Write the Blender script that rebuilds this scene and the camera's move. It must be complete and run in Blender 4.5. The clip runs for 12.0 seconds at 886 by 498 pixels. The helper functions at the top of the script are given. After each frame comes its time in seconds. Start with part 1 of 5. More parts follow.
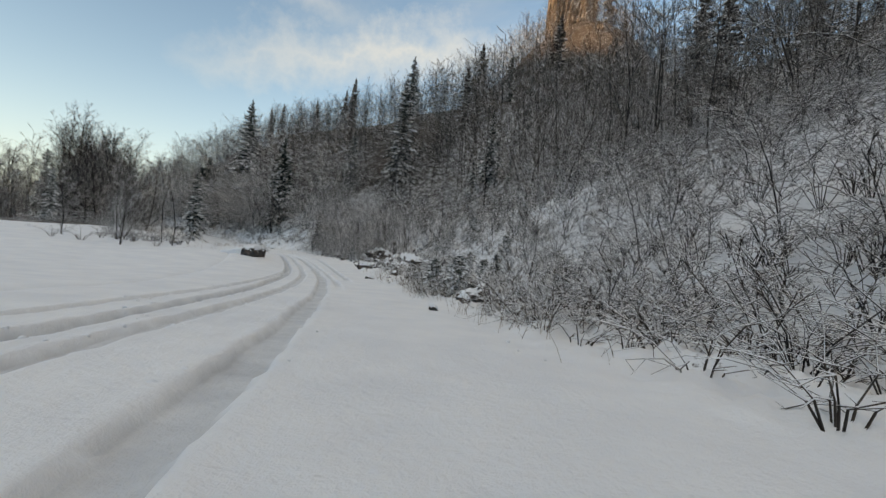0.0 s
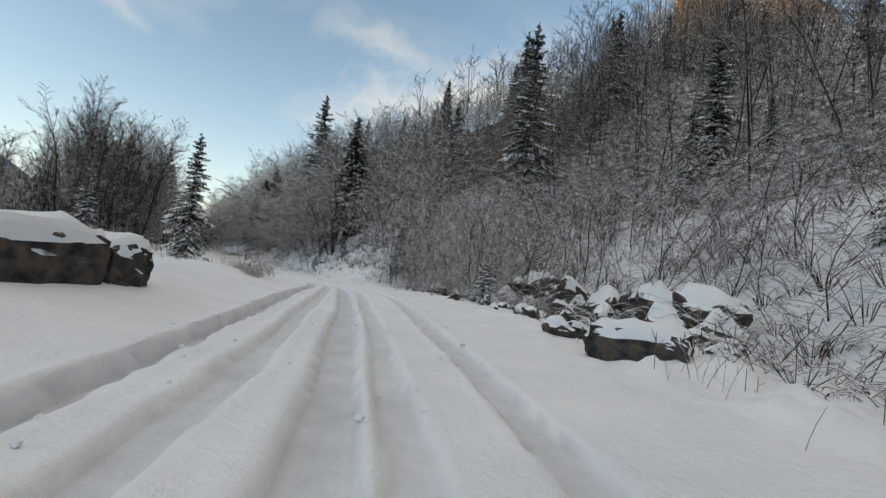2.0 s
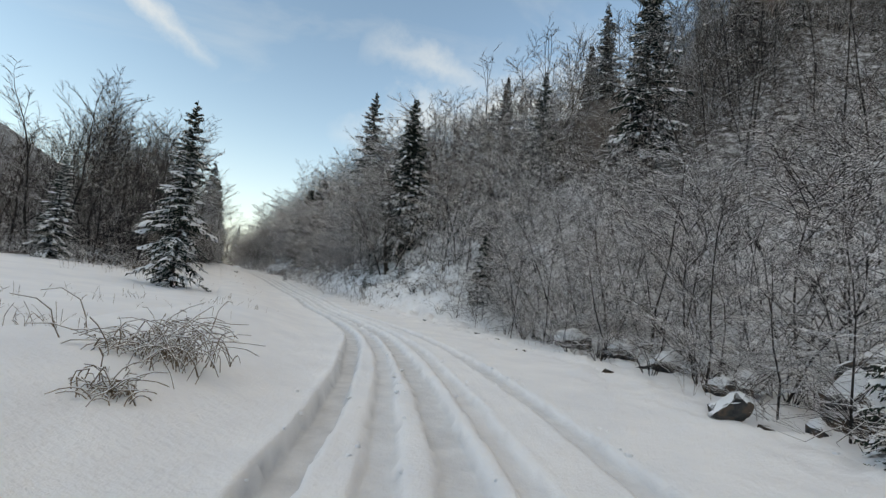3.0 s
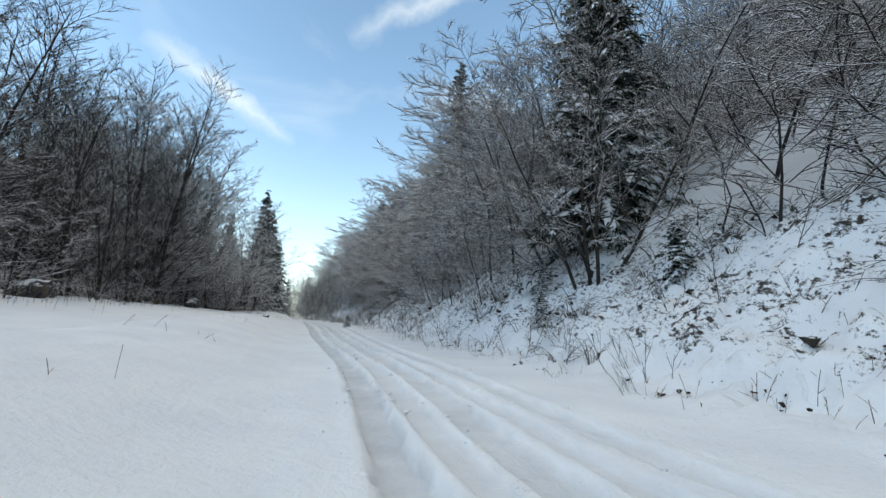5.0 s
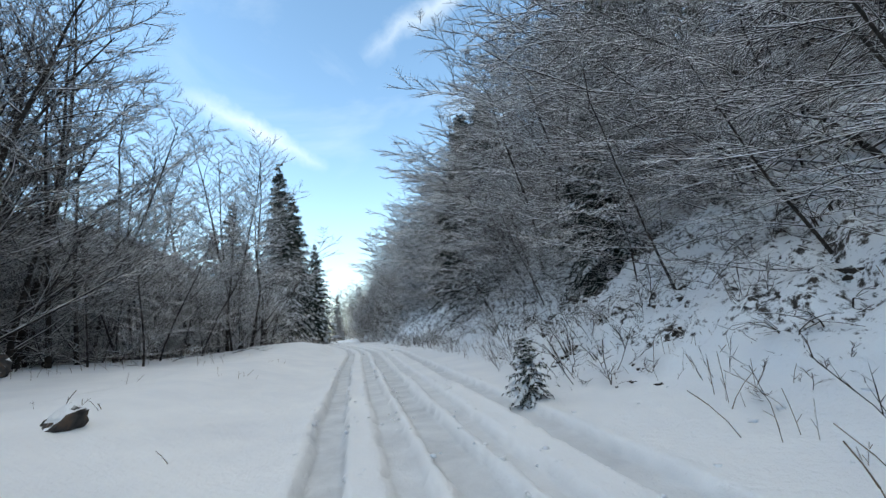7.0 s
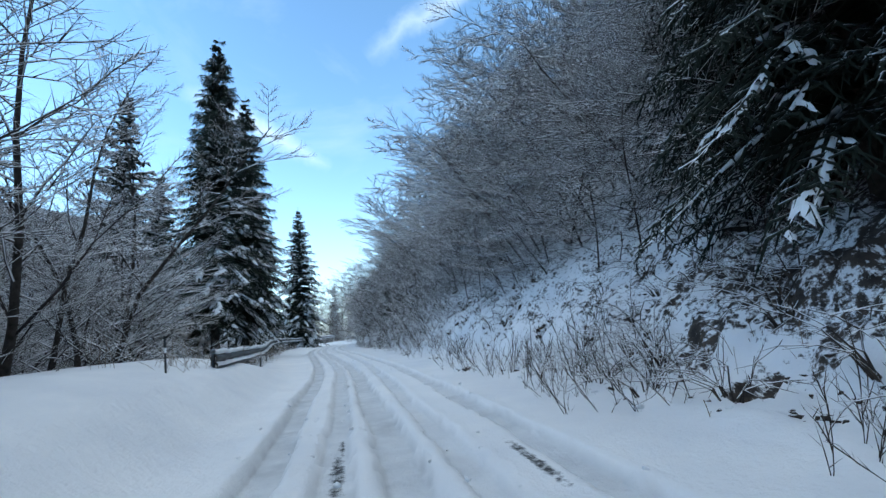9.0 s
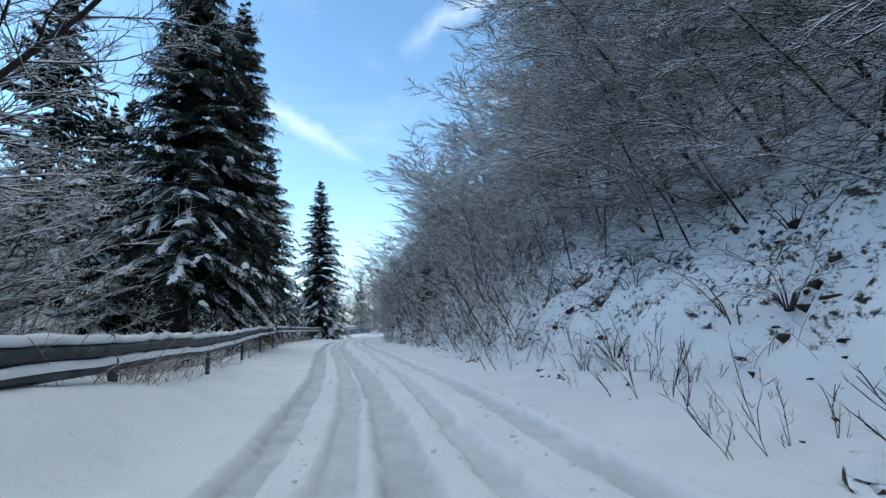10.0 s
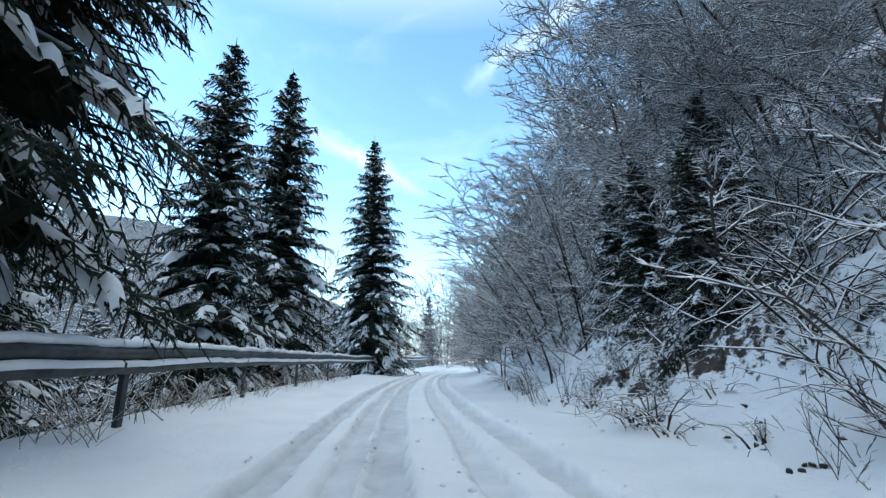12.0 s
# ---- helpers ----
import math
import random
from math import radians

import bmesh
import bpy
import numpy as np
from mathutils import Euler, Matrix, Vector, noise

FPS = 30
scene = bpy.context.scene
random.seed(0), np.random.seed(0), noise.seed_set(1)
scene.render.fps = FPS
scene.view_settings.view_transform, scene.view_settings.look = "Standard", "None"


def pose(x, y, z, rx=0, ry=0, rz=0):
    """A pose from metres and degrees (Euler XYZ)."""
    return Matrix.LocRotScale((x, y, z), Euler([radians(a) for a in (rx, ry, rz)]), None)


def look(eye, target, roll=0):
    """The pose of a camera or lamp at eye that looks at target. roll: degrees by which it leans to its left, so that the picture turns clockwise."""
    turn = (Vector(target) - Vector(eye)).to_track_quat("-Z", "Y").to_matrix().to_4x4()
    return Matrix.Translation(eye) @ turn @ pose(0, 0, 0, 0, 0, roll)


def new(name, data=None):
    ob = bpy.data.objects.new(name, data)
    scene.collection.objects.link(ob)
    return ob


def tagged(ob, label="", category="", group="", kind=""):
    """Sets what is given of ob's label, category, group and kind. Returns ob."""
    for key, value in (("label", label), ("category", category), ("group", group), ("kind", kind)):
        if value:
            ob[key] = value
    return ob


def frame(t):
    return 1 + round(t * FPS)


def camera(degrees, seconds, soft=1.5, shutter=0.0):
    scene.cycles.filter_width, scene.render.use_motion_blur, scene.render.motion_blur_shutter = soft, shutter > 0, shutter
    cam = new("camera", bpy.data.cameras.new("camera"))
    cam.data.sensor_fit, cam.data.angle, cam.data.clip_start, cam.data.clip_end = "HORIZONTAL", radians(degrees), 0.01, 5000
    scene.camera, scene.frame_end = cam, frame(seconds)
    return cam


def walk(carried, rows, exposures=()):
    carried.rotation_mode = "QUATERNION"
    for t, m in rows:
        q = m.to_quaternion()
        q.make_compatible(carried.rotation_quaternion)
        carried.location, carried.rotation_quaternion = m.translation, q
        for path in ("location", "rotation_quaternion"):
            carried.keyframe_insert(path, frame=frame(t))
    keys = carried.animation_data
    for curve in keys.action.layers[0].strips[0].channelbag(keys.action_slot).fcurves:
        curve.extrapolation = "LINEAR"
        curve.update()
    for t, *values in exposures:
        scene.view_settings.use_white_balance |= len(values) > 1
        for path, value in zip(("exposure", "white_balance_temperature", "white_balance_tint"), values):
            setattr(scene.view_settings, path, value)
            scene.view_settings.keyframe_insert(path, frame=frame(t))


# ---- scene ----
cam = camera(91.3, 12.0, soft=1.4)
# seconds, eye, target, roll
PATH = [
    (0, (0.434, -3.717, -2.712), (0.447, -1.717, -2.707), 5.4),
    (0.5, (-1.008, 2.536, -3.269), (-1.081, 4.534, -3.246), 5.5),
    (1, (-2.586, 8.794, -3.571), (-2.752, 10.787, -3.537), 5.7),
    (1.5, (-4.294, 14.897, -3.72), (-4.57, 16.876, -3.643), 5.9),
    (2, (-6.153, 20.516, -3.775), (-6.528, 22.476, -3.639), 6.1),
    (2.5, (-8.318, 25.241, -3.37), (-8.814, 27.172, -3.21), 5.8),
    (3, (-10.79, 29.919, -3.178), (-11.387, 31.82, -3.001), 5.6),
    (3.2, (-11.794, 31.572, -3.142), (-12.43, 33.46, -2.961), 5.1),
    (5, (-22.561, 47.024, -3.99), (-23.448, 48.778, -3.622), 2.5),
    (5.5, (-25.76, 51.341, -3.883), (-26.723, 53.046, -3.48), 3.0),
    (6, (-29.777, 55.239, -3.616), (-30.785, 56.917, -3.206), 1.5),
    (6.5, (-34.196, 59.772, -3.36), (-35.239, 61.43, -2.956), -1.6),
    (7, (-38.142, 64.139, -3.145), (-39.205, 65.79, -2.765), -5.5),
    (7.2, (-39.65, 65.722, -3.015), (-40.713, 67.374, -2.641), -6.4),
    (8.8, (-50.437, 76.937, -2.912), (-51.488, 78.593, -2.518), -5.7),
    (9, (-51.393, 78.175, -2.789), (-52.468, 79.819, -2.411), -5.1),
    (9.5, (-54.122, 81.018, -2.778), (-55.25, 82.628, -2.412), -4.0),
    (10, (-57.256, 83.851, -2.817), (-58.437, 85.422, -2.446), -2.7),
    (10.5, (-60.428, 86.81, -3.041), (-61.673, 88.314, -2.608), -1.0),
    (11, (-63.801, 89.647, -2.919), (-65.101, 91.091, -2.443), -1.7),
    (11.5, (-66.923, 92.25, -2.804), (-68.268, 93.641, -2.296), -2.1),
    (12, (-69.43, 94.238, -2.634), (-70.808, 95.591, -2.114), -1.4),
]
# seconds, stops, kelvin, tint
walk(cam, [(t, look(e, g, roll)) for t, e, g, roll in PATH],
     [(0.0, 1.0, 10100, 13), (3.2, 1.35, 9800, 13), (4.8, 1.65, 8500, 9), (7.2, 1.85, 7600, 7), (8.8, 1.85, 6500, 4), (10.0, 1.76, 6800, 5), (11.2, 2.02, 7100, 5), (12.0, 2.20, 6800, 3)])

# ---- world, sun ----
SUN_AZ, SUN_EL = 135.0, 7.0            # degrees to the left of +y, and above the horizon
def bearing(az, alt):
    a, e = radians(az), radians(alt)
    return Vector((-math.sin(a) * math.cos(e), math.cos(a) * math.cos(e), math.sin(e)))

world = bpy.data.worlds.new("sky")
scene.world = world
world.use_nodes = True
wn, wl = world.node_tree.nodes, world.node_tree.links
wn.clear()

def wnode(kind, **sets):
    n = wn.new(kind)
    for k, v in sets.items():
        n.inputs[k].default_value = v
    return n

def wmath(op, a, b=None, clamp=False):
    n = wn.new("ShaderNodeMath")
    n.operation, n.use_clamp = op, clamp
    for i, v in enumerate((a, b)):
        if v is None:
            continue
        if isinstance(v, (int, float)):
            n.inputs[i].default_value = v
        else:
            wl.new(v, n.inputs[i])
    return n.outputs[0]

def wdot(a, vec):
    n = wn.new("ShaderNodeVectorMath")
    n.operation = "DOT_PRODUCT"
    wl.new(a, n.inputs[0])
    n.inputs[1].default_value = vec
    return n.outputs["Value"]

sky = wn.new("ShaderNodeTexSky")
sky.sky_type, sky.sun_disc = "NISHITA", False
sky.sun_elevation, sky.sun_rotation = radians(SUN_EL + 9), radians(-SUN_AZ)
sky.altitude, sky.air_density, sky.dust_density, sky.ozone_density = 900, 1.0, 0.2, 1.8
tex = wn.new("ShaderNodeTexCoord")
way = tex.outputs["Generated"]

def streak(az0, alt0, az1, alt1, wide, fade):
    """A drawn-out cloud between two bearings, ragged by noise."""
    a, b = bearing(az0, alt0), bearing(az1, alt1)
    n = a.cross(b).normalized()
    mid = ((a + b) / 2).normalized()
    along = n.cross(mid).normalized()
    half = abs(along.dot(b))
    nz = wnode("ShaderNodeTexNoise", Scale=9.0, Detail=6.0, Roughness=0.65)
    wl.new(way, nz.inputs["Vector"])
    shift = wmath("MULTIPLY", wmath("SUBTRACT", nz.outputs[0], 0.5), wide * 2.6)
    off = wmath("ABSOLUTE", wmath("ADD", wdot(way, n), shift))
    body = wmath("SUBTRACT", 1.0, wmath("DIVIDE", off, wide), True)
    ends = wmath("SUBTRACT", 1.0, wmath("DIVIDE", wmath("ABSOLUTE", wdot(way, along)), half * 1.15), True)
    front = wmath("GREATER_THAN", wdot(way, mid), 0.0)
    v = wmath("MULTIPLY", wmath("POWER", body, 1.2), wmath("POWER", ends, 0.5))
    return wmath("MULTIPLY", wmath("MULTIPLY", v, front), fade)

veil = wnode("ShaderNodeTexNoise", Scale=2.2, Detail=7.0, Roughness=0.6, Distortion=0.6)
stretch = wn.new("ShaderNodeMapping")
stretch.inputs["Scale"].default_value = (1.0, 1.0, 2.6)
stretch.inputs["Rotation"].default_value = (0.3, 0.2, 0.9)
wl.new(way, stretch.inputs["Vector"])
wl.new(stretch.outputs[0], veil.inputs["Vector"])
thin = wmath("MULTIPLY", wmath("MULTIPLY", wmath("SUBTRACT", veil.outputs[0], 0.50, True), 2.0, True), 0.35)
cover = thin
for row in ((64, 29.5, 48.5, 22.5, 0.030, 0.55), (10, 45.5, 40.0, 36.0, 0.034, 0.5), (31, 18.5, -18, 25.0, 0.085, 0.75),
            (30, 29, 12, 26, 0.05, 0.4)):
    cover = wmath("MAXIMUM", cover, streak(*row))
haze = wmath("MULTIPLY", wmath("POWER", wmath("SUBTRACT", 1.0, wdot(way, (0, 0, 1)), True), 7.0), 0.95)
cover = wmath("MAXIMUM", cover, haze)
# high thin cloud, thicker overhead out of view, added to brighten the snow
high = wmath("MULTIPLY", wmath("SUBTRACT", wdot(way, (0, 0, 1)), 0.66, True), 4.0, True)
high = wmath("MULTIPLY", high, wmath("ADD", wmath("MULTIPLY", veil.outputs[0], 0.8), 0.55), True)
mixc = wn.new("ShaderNodeMix")
mixc.data_type = "RGBA"
wl.new(cover, mixc.inputs[0])
tone = wn.new("ShaderNodeMix")
tone.data_type, tone.blend_type = "RGBA", "MULTIPLY"
tone.inputs[0].default_value = 1.0
wl.new(sky.outputs[0], tone.inputs[6])
tone.inputs[7].default_value = (0.76, 0.92, 1.0, 1)
wl.new(tone.outputs[2], mixc.inputs[6])
mixc.inputs[7].default_value = (2.5, 2.95, 3.5, 1)
lofty = wn.new("ShaderNodeMix")
lofty.data_type = "RGBA"
wl.new(high, lofty.inputs[0])
wl.new(mixc.outputs[2], lofty.inputs[6])
lofty.inputs[7].default_value = (2.75, 2.95, 3.2, 1)
back = wnode("ShaderNodeBackground", Strength=0.14)
wl.new(lofty.outputs[2], back.inputs[0])
wl.new(back.outputs[0], wn.new("ShaderNodeOutputWorld").inputs[0])

sun = new("sun", bpy.data.lights.new("sun", "SUN"))
sun.data.energy, sun.data.angle, sun.data.color = 3.2, radians(0.6), (1.0, 0.72, 0.48)
sun.matrix_world = look((0, 0, 0), -bearing(SUN_AZ, SUN_EL))

# ---- materials ----
def material(name):
    m = bpy.data.materials.new(name)
    m.use_nodes = True
    m.node_tree.nodes.clear()
    return m, m.node_tree.nodes, m.node_tree.links

def finish(m, color, rough, bump=None, strength=0.3, dist=0.02, metal=0.0, spec=0.4):
    n, l = m.node_tree.nodes, m.node_tree.links
    b = n.new("ShaderNodeBsdfPrincipled")
    for key, v in (("Base Color", color), ("Roughness", rough), ("Metallic", metal)):
        if isinstance(v, (int, float)):
            b.inputs[key].default_value = v
        elif isinstance(v, tuple):
            b.inputs[key].default_value = (*v, 1)
        else:
            l.new(v, b.inputs[key])
    b.inputs["Specular IOR Level"].default_value = spec
    if bump is not None:
        bp = n.new("ShaderNodeBump")
        bp.inputs["Strength"].default_value, bp.inputs["Distance"].default_value = strength, dist
        l.new(bump, bp.inputs["Height"])
        l.new(bp.outputs[0], b.inputs["Normal"])
    l.new(b.outputs[0], n.new("ShaderNodeOutputMaterial").inputs[0])
    return m

def noise_of(n, l, scale, detail=4.0, rough=0.55, at="Object"):
    t = n.new("ShaderNodeTexNoise")
    t.inputs["Scale"].default_value, t.inputs["Detail"].default_value, t.inputs["Roughness"].default_value = scale, detail, rough
    c = n.new("ShaderNodeTexCoord")
    l.new(c.outputs[at], t.inputs["Vector"])
    return t.outputs[0]

def ramp(n, l, fac, stops):
    r = n.new("ShaderNodeValToRGB")
    while len(r.color_ramp.elements) < len(stops):
        r.color_ramp.elements.new(0.5)
    for e, (p, c) in zip(r.color_ramp.elements, stops):
        e.position, e.color = p, (*c, 1)
    l.new(fac, r.inputs[0])
    return r.outputs[0]

def mathn(n, l, op, a, b, clamp=False):
    k = n.new("ShaderNodeMath")
    k.operation, k.use_clamp = op, clamp
    for i, v in enumerate((a, b)):
        if isinstance(v, (int, float)):
            k.inputs[i].default_value = v
        else:
            l.new(v, k.inputs[i])
    return k.outputs[0]

def mixn(n, l, fac, a, b):
    k = n.new("ShaderNodeMix")
    k.data_type = "RGBA"
    l.new(fac, k.inputs[0])
    for i, v in ((6, a), (7, b)):
        if isinstance(v, tuple):
            k.inputs[i].default_value = (*v, 1)
        else:
            l.new(v, k.inputs[i])
    return k.outputs[2]

def top_mask(n, l, cut, soft, grain, amount):
    """How much snow lies: faces turned up, broken by noise."""
    g = n.new("ShaderNodeNewGeometry")
    s = n.new("ShaderNodeSeparateXYZ")
    l.new(g.outputs["Normal"], s.inputs[0])
    nz = noise_of(n, l, grain, 3.0)
    v = mathn(n, l, "ADD", s.outputs["Z"], mathn(n, l, "MULTIPLY", mathn(n, l, "SUBTRACT", nz, 0.5), amount))
    return mathn(n, l, "DIVIDE", mathn(n, l, "SUBTRACT", v, cut), soft, True)

SNOW = ((0.0, (0.78, 0.80, 0.83)), (1.0, (0.88, 0.89, 0.90)))

def snow_material():
    m, n, l = material("snow")
    big, fine = noise_of(n, l, 0.9, 5), noise_of(n, l, 14.0, 6, 0.65)
    grain = noise_of(n, l, 90.0, 3)
    hgt = mathn(n, l, "ADD", mathn(n, l, "MULTIPLY", big, 1.6), mathn(n, l, "ADD", mathn(n, l, "MULTIPLY", fine, 0.55), mathn(n, l, "MULTIPLY", grain, 0.12)))
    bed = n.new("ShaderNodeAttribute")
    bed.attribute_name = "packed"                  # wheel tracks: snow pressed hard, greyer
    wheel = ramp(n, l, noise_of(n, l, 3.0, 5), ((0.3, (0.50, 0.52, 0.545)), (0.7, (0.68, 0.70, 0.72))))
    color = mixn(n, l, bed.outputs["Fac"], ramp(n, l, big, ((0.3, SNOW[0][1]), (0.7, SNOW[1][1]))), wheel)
    worn = n.new("ShaderNodeAttribute")
    worn.attribute_name = "worn"                   # where wheels have scraped through to the wet road
    tar = ramp(n, l, noise_of(n, l, 25.0, 4), ((0.3, (0.030, 0.032, 0.035)), (0.7, (0.075, 0.078, 0.082))))
    through_snow = mathn(n, l, "DIVIDE", mathn(n, l, "SUBTRACT", worn.outputs["Fac"], noise_of(n, l, 13.0, 6, 0.75)), 0.22, True)
    color = mixn(n, l, through_snow, color, tar)
    wood = n.new("ShaderNodeAttribute")
    wood.attribute_name = "litter_shade"                 # woods floor: dead leaves and brush, snow in patches, darkened to paint shade
    leaf = ramp(n, l, noise_of(n, l, 6.0, 5), ((0.3, (0.022, 0.018, 0.016)), (0.7, (0.085, 0.066, 0.054))))
    bare = mathn(n, l, "DIVIDE", mathn(n, l, "SUBTRACT", mathn(n, l, "MULTIPLY", wood.outputs["Fac"], 0.66), mathn(n, l, "ADD", mathn(n, l, "MULTIPLY", noise_of(n, l, 1.5, 6, 0.7), 0.45), mathn(n, l, "MULTIPLY", noise_of(n, l, 10.0, 5, 0.7), 0.55))), 0.06, True)
    color = mixn(n, l, bare, color, leaf)
    return finish(m, color, 0.75, hgt, 0.75, 0.06, spec=0.25)

def snowy(name, stops, grain, cut, soft, spread, amount, rough=0.85):
    """A dark surface with snow lying where it faces up."""
    m, n, l = material(name)
    base = ramp(n, l, noise_of(n, l, grain, 5), stops)
    white = ramp(n, l, noise_of(n, l, 3.0), SNOW)
    mask = top_mask(n, l, cut, soft, spread, amount)
    return finish(m, mixn(n, l, mask, base, white), rough, noise_of(n, l, grain * 1.5, 4), 0.5, 0.01, spec=0.2)

def snow_lined(name, stops, grain, cut, soft, spread, amount, rough=0.85):
    """Twigs and needles: dark, with snow lying along the top of each stick."""
    m, n, l = material(name)
    base = ramp(n, l, noise_of(n, l, grain, 5), stops)
    white = ramp(n, l, noise_of(n, l, 3.0), SNOW)
    lie = n.new("ShaderNodeAttribute")
    lie.attribute_name = "crest"
    v = mathn(n, l, "ADD", lie.outputs["Fac"], mathn(n, l, "MULTIPLY", mathn(n, l, "SUBTRACT", noise_of(n, l, spread, 3.0), 0.5), amount))
    mask = mathn(n, l, "DIVIDE", mathn(n, l, "SUBTRACT", v, cut), soft, True)
    return finish(m, mixn(n, l, mask, base, white), rough, spec=0.2)

snow = snow_material()
bark = snowy("snowy_bark", ((0.3, (0.014, 0.012, 0.010)), (0.7, (0.060, 0.048, 0.040))), 9.0, 0.52, 0.2, 2.5, 1.0)
twig = snow_lined("snowy_twig", ((0.3, (0.015, 0.012, 0.012)), (0.7, (0.055, 0.044, 0.040))), 3.0, 0.46, 0.15, 1.7, 1.0)
dusted_twig = snow_lined("dusted_twig", ((0.3, (0.015, 0.012, 0.012)), (0.7, (0.055, 0.044, 0.040))), 3.0, 0.64, 0.15, 1.2, 1.0)
frost_twig = snow_lined("frosted_twig", ((0.3, (0.015, 0.012, 0.012)), (0.7, (0.055, 0.044, 0.040))), 3.0, 0.44, 0.15, 1.7, 0.9)
heavy_twig = snow_lined("snow_laden_twig", ((0.3, (0.028, 0.023, 0.021)), (0.7, (0.095, 0.074, 0.060))), 3.0, 0.36, 0.15, 2.5, 0.9)
heavy_needle = snow_lined("snow_laden_needles", ((0.3, (0.010, 0.016, 0.012)), (0.7, (0.032, 0.045, 0.030))), 5.0, 0.42, 0.2, 4.0, 1.2)
far_twig = snow_lined("far_snowy_twig", ((0.3, (0.028, 0.023, 0.021)), (0.7, (0.085, 0.069, 0.060))), 0.6, 0.54, 0.2, 0.4, 1.0)
needle = snow_lined("snowy_needles", ((0.3, (0.006, 0.010, 0.008)), (0.7, (0.022, 0.034, 0.021))), 5.0, 0.86, 0.2, 0.7, 1.7)
near_needle = snow_lined("frosted_needles", ((0.3, (0.007, 0.012, 0.009)), (0.7, (0.026, 0.038, 0.025))), 5.0, 0.47, 0.25, 1.0, 1.6)
dark_needle = snow_lined("dark_needles", ((0.3, (0.005, 0.008, 0.006)), (0.7, (0.018, 0.026, 0.017))), 5.0, 0.74, 0.25, 0.9, 1.6)
stone = snowy("snowy_stone", ((0.3, (0.015, 0.015, 0.016)), (0.5, (0.065, 0.06, 0.058)), (0.62, (0.12, 0.085, 0.065)), (0.75, (0.05, 0.048, 0.046))), 5.0, 0.55, 0.15, 4.0, 0.9)
dry = snowy("dry_stem", ((0.3, (0.10, 0.07, 0.05)), (0.7, (0.26, 0.19, 0.13))), 6.0, 0.25, 0.25, 4.0, 0.9)
clod = snowy("dark_clod", ((0.3, (0.02, 0.018, 0.016)), (0.6, (0.06, 0.045, 0.035)), (0.8, (0.14, 0.08, 0.045))), 6.0, 0.80, 0.2, 6.0, 0.5)
stone_warm = snowy("crag_stone", ((0.3, (0.07, 0.06, 0.055)), (0.55, (0.19, 0.165, 0.145)), (0.85, (0.30, 0.26, 0.22))), 0.6, 0.30, 0.25, 0.3, 0.9)

# ---- the lie of the land ----
def smooth(a, b, x):
    t = np.clip((x - a) / (b - a), 0, 1)
    return t * t * (3 - 2 * t)

# the line along which the road runs: the way flown, drawn on behind and ahead
def road_line():
    pts = np.array([r[1][:2] for r in PATH])
    pts = np.vstack([pts[0] + (pts[0] - pts[1]) * k for k in (12, 8, 4, 2)] + [pts])
    head = math.atan2(pts[-1][1] - pts[-3][1], pts[-1][0] - pts[-3][0])
    p, more = pts[-1].copy(), []
    for k in range(1, 90):
        head -= radians(0.9 if 4 < k < 22 else 0.0)
        p = p + 2.0 * np.array((math.cos(head), math.sin(head)))
        more.append(p)
    pts = np.vstack([pts, more])
    step = np.r_[0, np.cumsum(np.hypot(*np.diff(pts, axis=0).T))]
    q = np.arange(0, step[-1], 1.0)
    line = np.c_[np.interp(q, step, pts[:, 0]), np.interp(q, step, pts[:, 1])]
    for _ in range(12):
        line[1:-1] = (line[:-2] + 2 * line[1:-1] + line[2:]) / 4
    # the wheel tracks run a little beside the way flown
    s = np.arange(len(line)) - int(np.argmin(np.hypot(line[:, 0], line[:, 1])))
    off = np.interp(s, (20, 24, 29, 33, 37, 40, 44, 50, 55, 60, 81, 102, 110, 122, 140), (0, 0.15, 0.5, 1.0, 1.7, 2.1, 2.4, 1.9, 1.05, 1.1, 0.6, 0.3, 0.4, 0.05, -0.1))
    way_on = np.gradient(line, axis=0)
    way_on /= np.hypot(way_on[:, 0], way_on[:, 1])[:, None]
    line = line + np.c_[way_on[:, 1], -way_on[:, 0]] * off[:, None]
    for _ in range(6):
        line[1:-1] = (line[:-2] + 2 * line[1:-1] + line[2:]) / 4
    return line

LINE = road_line()
_d = np.gradient(LINE, axis=0)
_d /= np.hypot(_d[:, 0], _d[:, 1])[:, None]
RIGHT = np.c_[_d[:, 1], -_d[:, 0]]
S0 = int(np.argmin(np.hypot(LINE[:, 0], LINE[:, 1])))     # s = 0 where the camera starts

def at(s, d):
    """The place d metres to the right of the line, s metres along it."""
    k = np.asarray(s, float) + S0
    i = np.arange(len(LINE))
    x, y = np.interp(k, i, LINE[:, 0]), np.interp(k, i, LINE[:, 1])
    return x + d * np.interp(k, i, RIGHT[:, 0]), y + d * np.interp(k, i, RIGHT[:, 1])

def where(x, y):
    """s and d of places."""
    x, y = np.atleast_1d(np.asarray(x, float)), np.atleast_1d(np.asarray(y, float))
    s, d = np.empty(len(x)), np.empty(len(x))
    for a in range(0, len(x), 4000):
        dx, dy = x[a:a + 4000, None] - LINE[None, :, 0], y[a:a + 4000, None] - LINE[None, :, 1]
        i = np.argmin(dx * dx + dy * dy, axis=1)
        k = np.arange(len(i))
        ux, uy = dx[k, i], dy[k, i]
        s[a:a + 4000] = i - S0 + ux * _d[i, 0] + uy * _d[i, 1]
        d[a:a + 4000] = ux * RIGHT[i, 0] + uy * RIGHT[i, 1]
    return s, d

